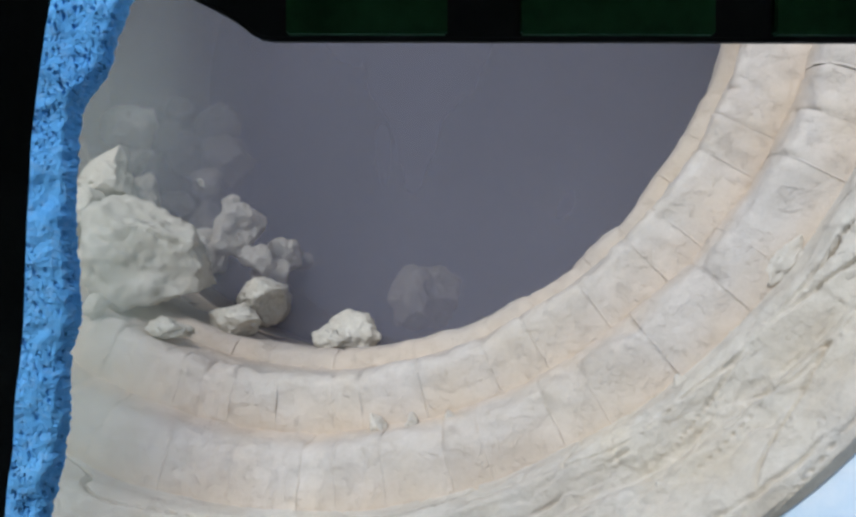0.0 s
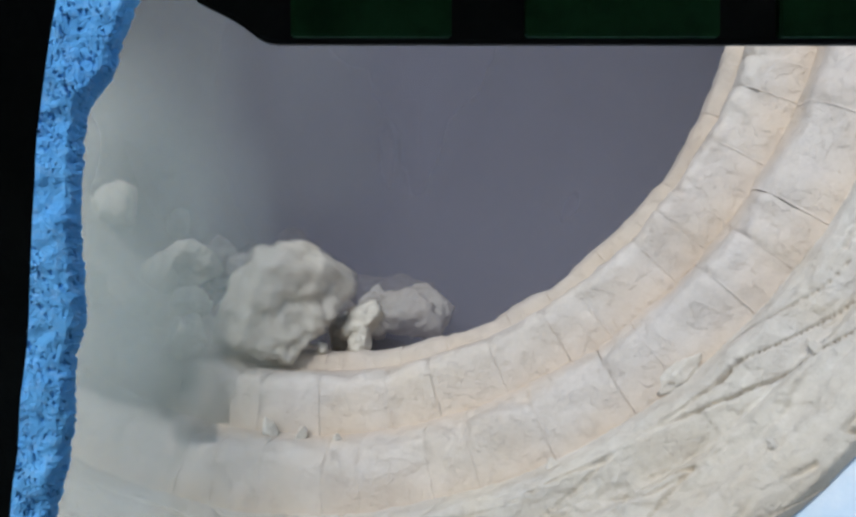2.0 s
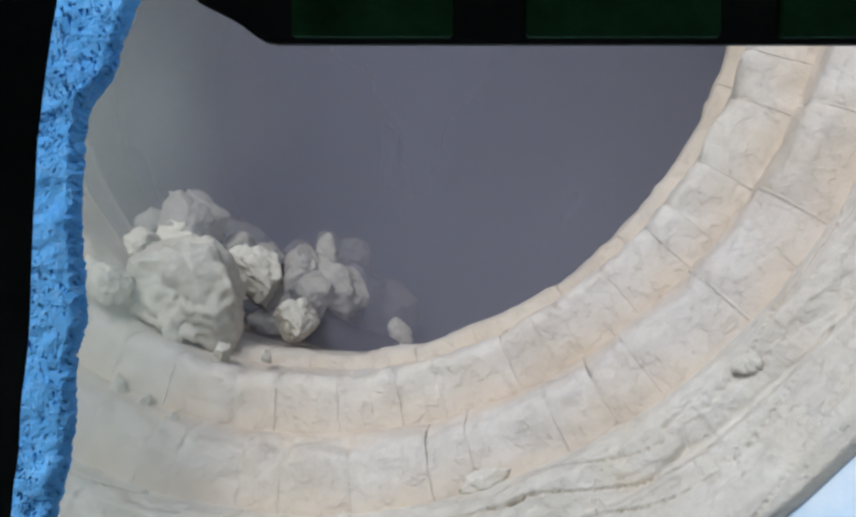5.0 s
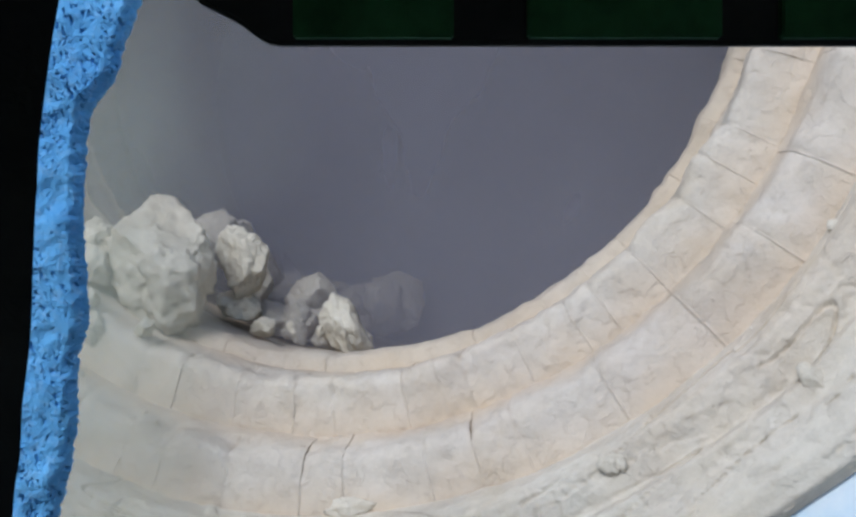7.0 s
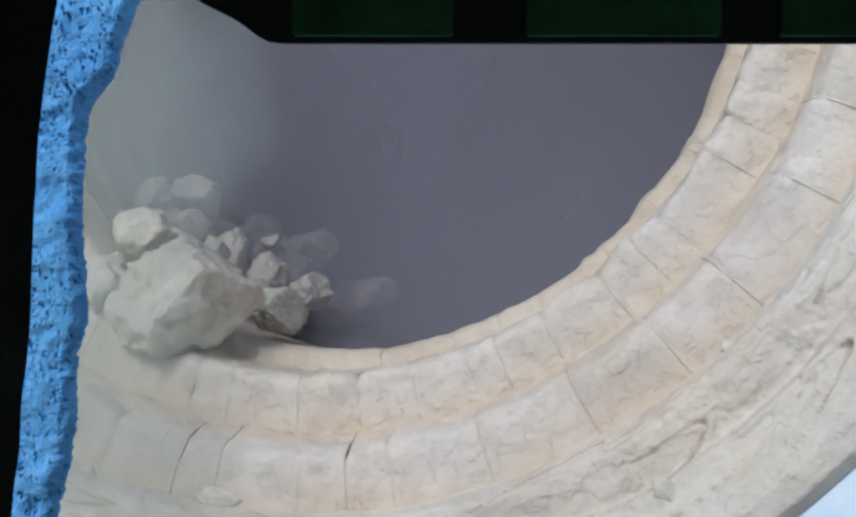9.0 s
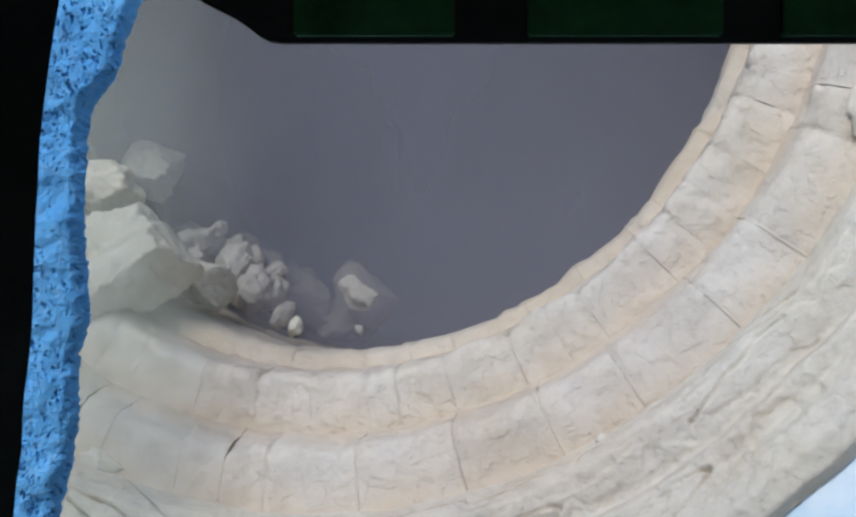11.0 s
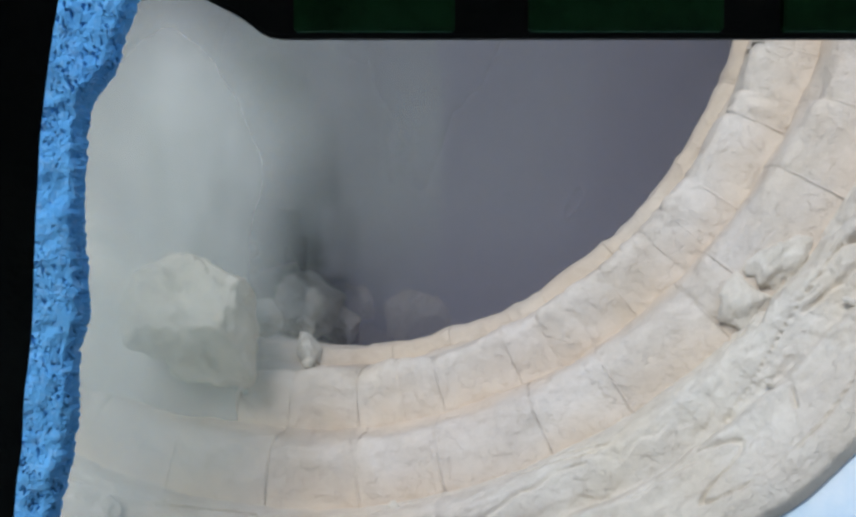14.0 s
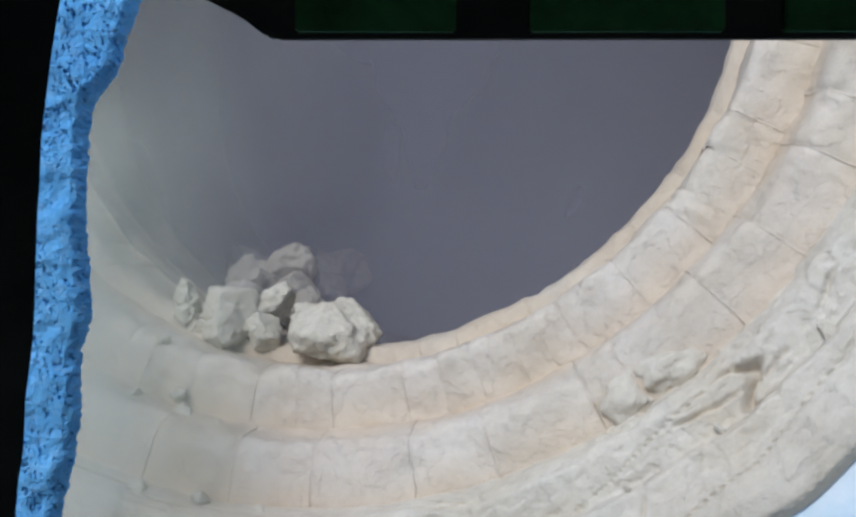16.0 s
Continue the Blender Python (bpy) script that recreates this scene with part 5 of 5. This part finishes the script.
    walk(heap_stone_f, [(0, turned(-0.764, 3.670, 1.788, 155)), (0.5, turned(-0.781, 3.720, 1.765, 158)), (1, turned(-0.674, 3.680, 1.712, 238)), (1.5, turned(-0.307, 3.690, 1.522, 318)), (2, turned(-0.375, 3.680, 1.532, 322)), (2.5, turned(-0.481, 3.590, 1.590, 325)), (3, turned(-0.407, 3.680, 1.588, 405)), (3.5, turned(-0.431, 3.570, 1.625, 408)), (4, turned(-0.332, 3.600, 1.593, 488)), (5.2, turned(-0.390, 3.580, 1.632, 496)), (6.5, turned(-0.388, 3.610, 1.582, 500)), (7, turned(-0.301, 3.650, 1.488, 580)), (7.5, turned(-0.394, 3.540, 1.527, 584)), (8, turned(-0.303, 3.610, 1.543, 664)), (8.5, turned(-0.346, 3.590, 1.595, 667)), (9, turned(-0.591, 3.590, 1.706, 670)), (10, turned(-0.579, 3.650, 1.647, 686)), (11.5, turned(-0.595, 3.650, 1.602, 695)), (12, turned(-0.455, 3.700, 1.531, 775)), (12.5, turned(-0.526, 3.660, 1.555, 779)), (13, turned(-0.444, 3.580, 1.502, 859)), (13.5, turned(-0.456, 3.660, 1.474, 862)), (14, turned(-0.607, 3.680, 1.643, 865)), (14.5, turned(-0.375, 4.180, 1.493, 945)), (15, turned(-0.330, 4.175, 1.467, 1004)), (15.5, turned(-0.419, 4.120, 1.501, 1007)), (16, turned(-0.481, 4.120, 1.536, 1010))])
    walk(heap_stone_g, [(0, turned(-0.720, 3.220, 1.693, 54)), (0.5, turned(-0.683, 3.080, 1.658, 80)), (1, turned(-0.613, 3.250, 1.612, 131)), (1.5, turned(-0.314, 3.100, 1.465, 211)), (2, turned(-0.379, 3.110, 1.479, 214)), (2.5, turned(-0.457, 3.170, 1.515, 217)), (3, turned(-0.428, 3.120, 1.535, 238)), (3.5, turned(-0.467, 3.150, 1.572, 242)), (4, turned(-0.356, 3.110, 1.534, 321)), (5.2, turned(-0.366, 3.140, 1.546, 329)), (6.5, turned(-0.436, 3.250, 1.531, 338)), (7, turned(-0.331, 3.150, 1.444, 413)), (7.5, turned(-0.429, 3.200, 1.478, 416)), (8, turned(-0.324, 3.170, 1.483, 491)), (8.5, turned(-0.372, 3.080, 1.539, 495)), (9, turned(-0.534, 3.250, 1.601, 498)), (10, turned(-0.557, 3.090, 1.578, 505)), (11.5, turned(-0.569, 3.200, 1.531, 514)), (12, turned(-0.423, 3.160, 1.460, 594)), (12.5, turned(-0.457, 3.160, 1.467, 598)), (13, turned(-0.493, 3.170, 1.469, 601)), (13.5, turned(-0.386, 2.665, 1.439, 678)), (14, turned(-0.620, 3.540, 1.563, 681)), (14.5, turned(-0.367, 3.395, 1.438, 761)), (15, turned(-0.356, 3.360, 1.432, 768)), (15.5, turned(-0.402, 3.350, 1.445, 772)), (16, turned(-0.469, 3.435, 1.474, 775))])
    walk(heap_stone_h, [(0, turned(-0.971, 3.405, 1.860, 313)), (0.5, turned(-0.937, 3.405, 1.817, 337)), (1, turned(-0.862, 3.560, 1.771, 391)), (1.5, turned(-0.590, 3.720, 1.621, 471)), (2, turned(-0.672, 3.760, 1.635, 474)), (2.5, turned(-0.755, 3.660, 1.683, 477)), (3, turned(-0.708, 3.810, 1.692, 511)), (3.5, turned(-0.757, 3.670, 1.745, 514)), (4, turned(-0.650, 3.760, 1.708, 591)), (5.2, turned(-0.631, 3.700, 1.710, 605)), (6.5, turned(-0.670, 3.770, 1.676, 613)), (7, turned(-0.559, 3.790, 1.567, 693)), (7.5, turned(-0.683, 3.665, 1.625, 696)), (8, turned(-0.644, 3.820, 1.662, 725)), (8.5, turned(-0.652, 3.790, 1.701, 728)), (9, turned(-0.819, 3.745, 1.775, 731)), (10, turned(-0.847, 3.535, 1.746, 738)), (11.5, turned(-0.795, 3.455, 1.676, 775)), (12, turned(-0.668, 3.595, 1.602, 855)), (12.5, turned(-0.730, 3.490, 1.628, 858)), (13, turned(-0.679, 3.450, 1.588, 895)), (13.5, turned(-0.688, 3.335, 1.574, 898)), (14, turned(-0.819, 3.535, 1.716, 902)), (14.5, turned(-0.570, 3.780, 1.569, 982)), (15, turned(-0.566, 3.775, 1.564, 984)), (15.5, turned(-0.604, 3.695, 1.575, 988)), (16, turned(-0.631, 3.675, 1.593, 991))])
    walk(heap_stone_i, [(0, turned(-0.947, 3.155, 1.823, 212)), (0.5, turned(-0.926, 3.120, 1.788, 227)), (1, turned(-0.865, 3.445, 1.739, 271)), (1.5, turned(-0.590, 3.620, 1.584, 351)), (2, turned(-0.680, 3.585, 1.611, 354)), (2.5, turned(-0.737, 3.520, 1.643, 357)), (3, turned(-0.694, 3.590, 1.655, 388)), (3.5, turned(-0.749, 3.630, 1.702, 391)), (4, turned(-0.649, 3.660, 1.670, 463)), (5.2, turned(-0.665, 3.640, 1.689, 471)), (6.5, turned(-0.667, 3.590, 1.641, 479)), (7, turned(-0.611, 3.600, 1.565, 520)), (7.5, turned(-0.638, 3.520, 1.571, 523)), (8, turned(-0.656, 3.640, 1.636, 526)), (8.5, turned(-0.664, 3.670, 1.671, 530)), (9, turned(-0.860, 3.545, 1.764, 533)), (10, turned(-0.844, 3.420, 1.713, 545)), (11.5, turned(-0.817, 3.285, 1.660, 564)), (12, turned(-0.689, 3.410, 1.588, 644)), (12.5, turned(-0.755, 3.310, 1.616, 647)), (13, turned(-0.695, 3.300, 1.571, 690)), (13.5, turned(-0.615, 2.965, 1.537, 748)), (14, turned(-0.843, 3.365, 1.700, 751)), (14.5, turned(-0.626, 3.560, 1.569, 831)), (15, turned(-0.597, 3.560, 1.552, 852)), (15.5, turned(-0.626, 3.500, 1.559, 855)), (16, turned(-0.665, 3.490, 1.582, 858))])
    walk(heap_stone_j, [(0, turned(-0.963, 3.450, 1.874, 111)), (0.5, turned(-0.965, 3.505, 1.846, 114)), (1, turned(-0.862, 3.500, 1.792, 194)), (1.5, turned(-0.542, 3.500, 1.626, 274)), (2, turned(-0.595, 3.470, 1.632, 278)), (2.5, turned(-0.694, 3.440, 1.684, 281)), (3, turned(-0.615, 3.390, 1.682, 361)), (3.5, turned(-0.689, 3.550, 1.735, 364)), (4, turned(-0.558, 3.400, 1.692, 444)), (5.2, turned(-0.543, 3.430, 1.693, 463)), (6.5, turned(-0.641, 3.560, 1.690, 471)), (7, turned(-0.506, 3.540, 1.576, 551)), (7.5, turned(-0.620, 3.570, 1.620, 555)), (8, turned(-0.570, 3.520, 1.659, 619)), (8.5, turned(-0.529, 3.380, 1.674, 670)), (9, turned(-0.785, 3.390, 1.791, 673)), (10, turned(-0.839, 3.550, 1.761, 680)), (11.5, turned(-0.770, 3.500, 1.680, 760)), (12, turned(-0.688, 3.470, 1.641, 840)), (12.5, turned(-0.668, 3.400, 1.623, 865)), (13, turned(-0.732, 3.480, 1.633, 868)), (13.5, turned(-0.720, 3.510, 1.598, 883)), (14, turned(-0.835, 3.680, 1.737, 886)), (14.5, turned(-0.598, 3.990, 1.593, 966)), (15, turned(-0.582, 3.985, 1.581, 986)), (15.5, turned(-0.637, 3.875, 1.602, 989)), (16, turned(-0.652, 3.885, 1.613, 993))])
    walk(heap_stone_k, [(0, turned(-0.736, 3.630, 1.768, 10)), (0.5, turned(-0.728, 3.590, 1.736, 19)), (1, turned(-0.648, 3.660, 1.693, 99)), (1.5, turned(-0.235, 3.630, 1.480, 179)), (2, turned(-0.349, 3.580, 1.517, 182)), (2.5, turned(-0.484, 3.740, 1.579, 185)), (3, turned(-0.392, 3.690, 1.574, 265)), (3.5, turned(-0.452, 3.710, 1.626, 268)), (4, turned(-0.297, 3.560, 1.571, 348)), (5.2, turned(-0.310, 3.600, 1.587, 356)), (6.5, turned(-0.370, 3.670, 1.563, 365)), (7, turned(-0.257, 3.660, 1.457, 445)), (7.5, turned(-0.388, 3.570, 1.515, 448)), (8, turned(-0.284, 3.670, 1.523, 528)), (8.5, turned(-0.327, 3.550, 1.578, 531)), (9, turned(-0.497, 3.560, 1.653, 535)), (10, turned(-0.547, 3.640, 1.624, 541)), (11.5, turned(-0.547, 3.740, 1.567, 551)), (12, turned(-0.457, 3.650, 1.527, 631)), (12.5, turned(-0.452, 3.610, 1.515, 636)), (13, turned(-0.421, 3.570, 1.484, 669)), (13.5, turned(-0.407, 3.600, 1.447, 684)), (14, turned(-0.562, 3.780, 1.609, 687)), (14.5, turned(-0.317, 4.090, 1.462, 767)), (15, turned(-0.344, 4.105, 1.472, 771)), (15.5, turned(-0.359, 4.035, 1.470, 774)), (16, turned(-0.442, 4.055, 1.513, 777))])
    walk(heap_stone_l, [(0, turned(-0.810, 3.730, 1.834, 269)), (0.5, turned(-0.758, 3.620, 1.780, 306)), (1, turned(-0.688, 3.720, 1.742, 357)), (1.5, turned(-0.292, 3.790, 1.533, 437)), (2, turned(-0.396, 3.740, 1.566, 440)), (2.5, turned(-0.518, 3.740, 1.625, 443)), (3, turned(-0.439, 3.640, 1.629, 499)), (3.5, turned(-0.463, 3.750, 1.661, 503)), (4, turned(-0.403, 3.730, 1.651, 546)), (5.2, turned(-0.384, 3.680, 1.652, 559)), (6.5, turned(-0.424, 3.640, 1.621, 568)), (7, turned(-0.298, 3.640, 1.510, 648)), (7.5, turned(-0.414, 3.720, 1.551, 651)), (8, turned(-0.359, 3.690, 1.591, 690)), (8.5, turned(-0.364, 3.670, 1.626, 694)), (9, turned(-0.602, 3.730, 1.732, 697)), (10, turned(-0.627, 3.740, 1.692, 704)), (11.5, turned(-0.608, 3.630, 1.634, 717)), (12, turned(-0.482, 3.800, 1.564, 797)), (12.5, turned(-0.490, 3.680, 1.560, 800)), (13, turned(-0.494, 3.680, 1.543, 804)), (13.5, turned(-0.475, 3.620, 1.509, 817)), (14, turned(-0.636, 3.770, 1.678, 820)), (14.5, turned(-0.342, 4.110, 1.507, 900)), (15, turned(-0.340, 4.130, 1.501, 902)), (15.5, turned(-0.386, 4.060, 1.515, 905)), (16, turned(-0.499, 4.095, 1.572, 908))])
    walk(boulder_aa, [(0, turned(-1.135, 2.989, 1.939, 0)), (13, turned(-1.148, 2.992, 1.734, 85)), (14.6, turned(-0.84, 2.74, 1.754, 170)), (15.1, turned(-0.692, 2.604, 1.463, 255)), (15.4, turned(-0.595, 2.504, 1.283, 340)), (15.5, turned(-0.598, 2.504, 1.272, 341)), (16, turned(-0.644, 2.516, 1.275, 344))])
    walk(boulder_bb, [(0, turned(-1.135, 2.989, 1.939, 0)), (13, turned(-1.148, 2.992, 1.734, 85)), (14.6, turned(-0.825, 2.743, 1.702, 170)), (15.1, turned(-0.677, 2.606, 1.414, 255)), (15.4, turned(-0.579, 2.5, 1.236, 340)), (15.5, turned(-0.582, 2.501, 1.225, 341)), (16, turned(-0.628, 2.512, 1.228, 344))])
    walk(boulder_cc, [(0, turned(-1.135, 2.989, 1.939, 0)), (13, turned(-1.148, 2.992, 1.734, 85)), (14.6, turned(-0.768, 2.745, 1.661, 170)), (15.1, turned(-0.624, 2.608, 1.375, 255)), (15.4, turned(-0.525, 2.487, 1.201, 340)), (15.5, turned(-0.528, 2.487, 1.19, 341)), (16, turned(-0.573, 2.498, 1.193, 344))])
    walk(boulder_dd, [(0, turned(-1.135, 2.989, 1.939, 0)), (13, turned(-1.148, 2.992, 1.734, 85)), (14.6, turned(-0.726, 2.745, 1.665, 170)), (15.1, turned(-0.584, 2.608, 1.38, 255)), (15.4, turned(-0.485, 2.477, 1.206, 340)), (15.5, turned(-0.488, 2.477, 1.195, 341)), (16, turned(-0.533, 2.488, 1.198, 344))])
    walk(boulder_ee, [(0, turned(-1.135, 2.989, 1.939, 0)), (13, turned(-1.148, 2.992, 1.734, 85)), (14.6, turned(-0.962, 2.74, 1.754, 170)), (15.1, turned(-0.807, 2.604, 1.463, 255)), (15.4, turned(-0.713, 2.533, 1.28, 340)), (15.5, turned(-0.716, 2.533, 1.269, 341)), (16, turned(-0.764, 2.545, 1.272, 344))])
    walk(boulder_ff, [(0, turned(-1.135, 2.989, 1.939, 0)), (13, turned(-1.148, 2.992, 1.734, 85)), (14.6, turned(-0.779, 2.754, 1.46, 170)), (15.1, turned(-0.634, 2.617, 1.185, 255)), (15.4, turned(-0.502, 2.342, 1.05, 340)), (15.5, turned(-0.505, 2.343, 1.039, 341)), (16, turned(-0.547, 2.353, 1.041, 344))])
    walk(boulder_gg, [(0, turned(-1.135, 2.989, 1.939, 0)), (13, turned(-1.148, 2.992, 1.734, 85)), (14.6, turned(-0.951, 2.753, 1.49, 170)), (15.1, turned(-0.797, 2.616, 1.214, 255)), (15.4, turned(-0.658, 2.38, 1.068, 340)), (15.5, turned(-0.661, 2.381, 1.058, 341)), (16, turned(-0.705, 2.392, 1.06, 344))])
    walk(plume_a, [(0, pose(-0.876, 2.093, 1.807)), (1.2, pose(-0.871, 2.089, 1.811)), (2.5, pose(-0.734, 2.091, 1.755)), (4, pose(-0.804, 2.088, 1.813)), (7, pose(-0.890, 2.086, 1.815)), (10, pose(-0.866, 2.084, 1.868)), (12, pose(-0.834, 2.086, 1.810)), (13.5, pose(-0.738, 2.091, 1.746)), (14.5, pose(-0.648, 2.090, 1.743)), (16, pose(-0.814, 2.092, 1.686))])
    walk(plume_h, [(0, pose(-0.938, 2.252, 1.642)), (1.2, pose(-0.921, 2.248, 1.647)), (2.5, pose(-0.812, 2.247, 1.649)), (4, pose(-0.899, 2.247, 1.648)), (7, pose(-0.953, 2.245, 1.651)), (10, pose(-0.941, 2.242, 1.707)), (12, pose(-0.906, 2.238, 1.770)), (13.5, pose(-0.816, 2.246, 1.639)), (14.5, pose(-0.656, 2.247, 1.599)), (15.3, pose(-0.680, 2.248, 1.595)), (16, pose(-0.847, 2.247, 1.574))])
    walk(plume_b, [(0, pose(-0.943, 1.965, 1.375)), (1, pose(-0.885, 1.962, 1.378)), (1.5, pose(-0.679, 1.962, 1.358)), (2.5, pose(-0.628, 1.963, 1.337)), (4, pose(-0.758, 1.965, 1.304)), (7, pose(-0.826, 1.963, 1.317)), (7.6, pose(-0.783, 1.962, 1.315)), (9, pose(-0.781, 1.964, 1.291)), (12, pose(-0.828, 1.961, 1.312)), (13.6, pose(-0.740, 1.959, 1.350)), (14.2, pose(-0.601, 1.959, 1.348)), (15, pose(-0.524, 1.960, 1.323)), (16, pose(-0.723, 1.959, 1.327))])
    walk(plume_l, [(0, pose(-1.0, 1.94, 1.32)), (1.1, pose(-0.97, 1.94, 1.32)), (1.5, pose(-0.70, 1.94, 1.28)), (2, pose(-0.67, 1.94, 1.25)), (2.5, pose(-0.64, 1.94, 1.22)), (3, pose(-0.66, 1.94, 1.2)), (3.5, pose(-0.66, 1.94, 1.15)), (4, pose(-0.7, 1.94, 1.15)), (5, pose(-0.85, 1.94, 1.2)), (6.5, pose(-0.93, 1.94, 1.3)), (7, pose(-0.86, 1.94, 1.25)), (7.5, pose(-0.76, 1.94, 1.2)), (8.5, pose(-0.76, 1.94, 1.15)), (9, pose(-0.82, 1.94, 1.2)), (11.5, pose(-0.92, 1.94, 1.3)), (13, pose(-0.84, 1.94, 1.32)), (13.8, pose(-0.74, 1.94, 1.3)), (14.3, pose(-0.62, 1.94, 1.24)), (15, pose(-0.56, 1.94, 1.25)), (15.5, pose(-0.62, 1.94, 1.25)), (16, pose(-0.75, 1.94, 1.25))])
    walk(plume_d, [(0, pose(-1.140, 3.167, 2.394)), (1.5, pose(-0.795, 3.167, 2.260)), (2.5, pose(-0.675, 3.168, 2.208)), (4, pose(-0.853, 3.162, 2.331)), (6, pose(-1.088, 3.159, 2.368)), (7.4, pose(-0.859, 3.166, 2.226)), (8.2, pose(-0.718, 3.170, 2.151)), (9.2, pose(-1.034, 3.161, 2.344)), (11.5, pose(-1.040, 3.160, 2.345)), (13.5, pose(-0.859, 3.173, 2.140)), (14.1, pose(-0.685, 3.177, 2.048)), (15, pose(-0.718, 3.181, 1.990)), (16, pose(-0.867, 3.167, 2.226))])
    walk(plume_e, [(0, pose(-1.95, 2.5, 1.7)), (1.1, pose(-1.85, 2.5, 1.7)), (1.6, pose(-1.28, 2.5, 1.72)), (2.1, pose(-1.12, 2.5, 1.7)), (2.7, pose(-1.2, 2.5, 1.7)), (3.5, pose(-1.35, 2.5, 1.7)), (5, pose(-1.6, 2.5, 1.7)), (7, pose(-1.5, 2.5, 1.7)), (7.5, pose(-1.2, 2.5, 1.75)), (8.2, pose(-1.28, 2.5, 1.75)), (9, pose(-1.5, 2.5, 1.75)), (11.5, pose(-1.45, 2.5, 1.75)), (12.8, pose(-1.3, 2.5, 1.75)), (13.4, pose(-1.12, 2.5, 1.72)), (13.8, pose(-0.85, 2.5, 1.66)), (14.1, pose(-0.68, 2.5, 1.6)), (14.5, pose(-0.66, 2.5, 1.56)), (15, pose(-0.85, 2.5, 1.56)), (15.5, pose(-1.05, 2.5, 1.58)), (16, pose(-1.2, 2.5, 1.55))])
    walk(plume_g, [(0, pose(-1.826, 2.408, 1.652)), (1.1, pose(-1.435, 2.396, 1.723)), (1.5, pose(-0.690, 2.395, 1.698)), (2, pose(-0.626, 2.396, 1.658)), (2.6, pose(-0.666, 2.393, 1.725)), (3.5, pose(-0.839, 2.393, 1.725)), (5, pose(-1.440, 2.393, 1.725)), (7.1, pose(-1.443, 2.391, 1.727)), (7.6, pose(-0.591, 2.393, 1.685)), (8.3, pose(-0.538, 2.385, 1.855)), (9, pose(-0.642, 2.379, 1.987)), (10.5, pose(-1.710, 2.378, 1.987)), (13.3, pose(-1.55, 2.74, 1.9)), (13.8, pose(-0.75, 2.74, 1.85)), (14.1, pose(-0.5, 2.74, 1.8)), (14.5, pose(-0.42, 2.74, 1.8)), (15, pose(-0.7, 2.74, 1.8)), (15.6, pose(-1.1, 2.74, 1.8)), (16, pose(-1.3, 2.74, 1.8))])
    walk(plume_j, [(0, pose(0.023, 5.331, 3.008)), (9, pose(-0.008, 5.329, 3.014)), (11, pose(-0.042, 4.836, 2.875)), (12, pose(-0.05, 3.2, 2.33)), (13, pose(-0.05, 2.86, 2.24)), (14, pose(-0.05, 2.86, 2.24)), (14.8, pose(-0.05, 3.3, 2.35)), (15.4, pose(-0.014, 4.843, 2.848)), (16, pose(-0.024, 5.137, 2.939))])


motions()
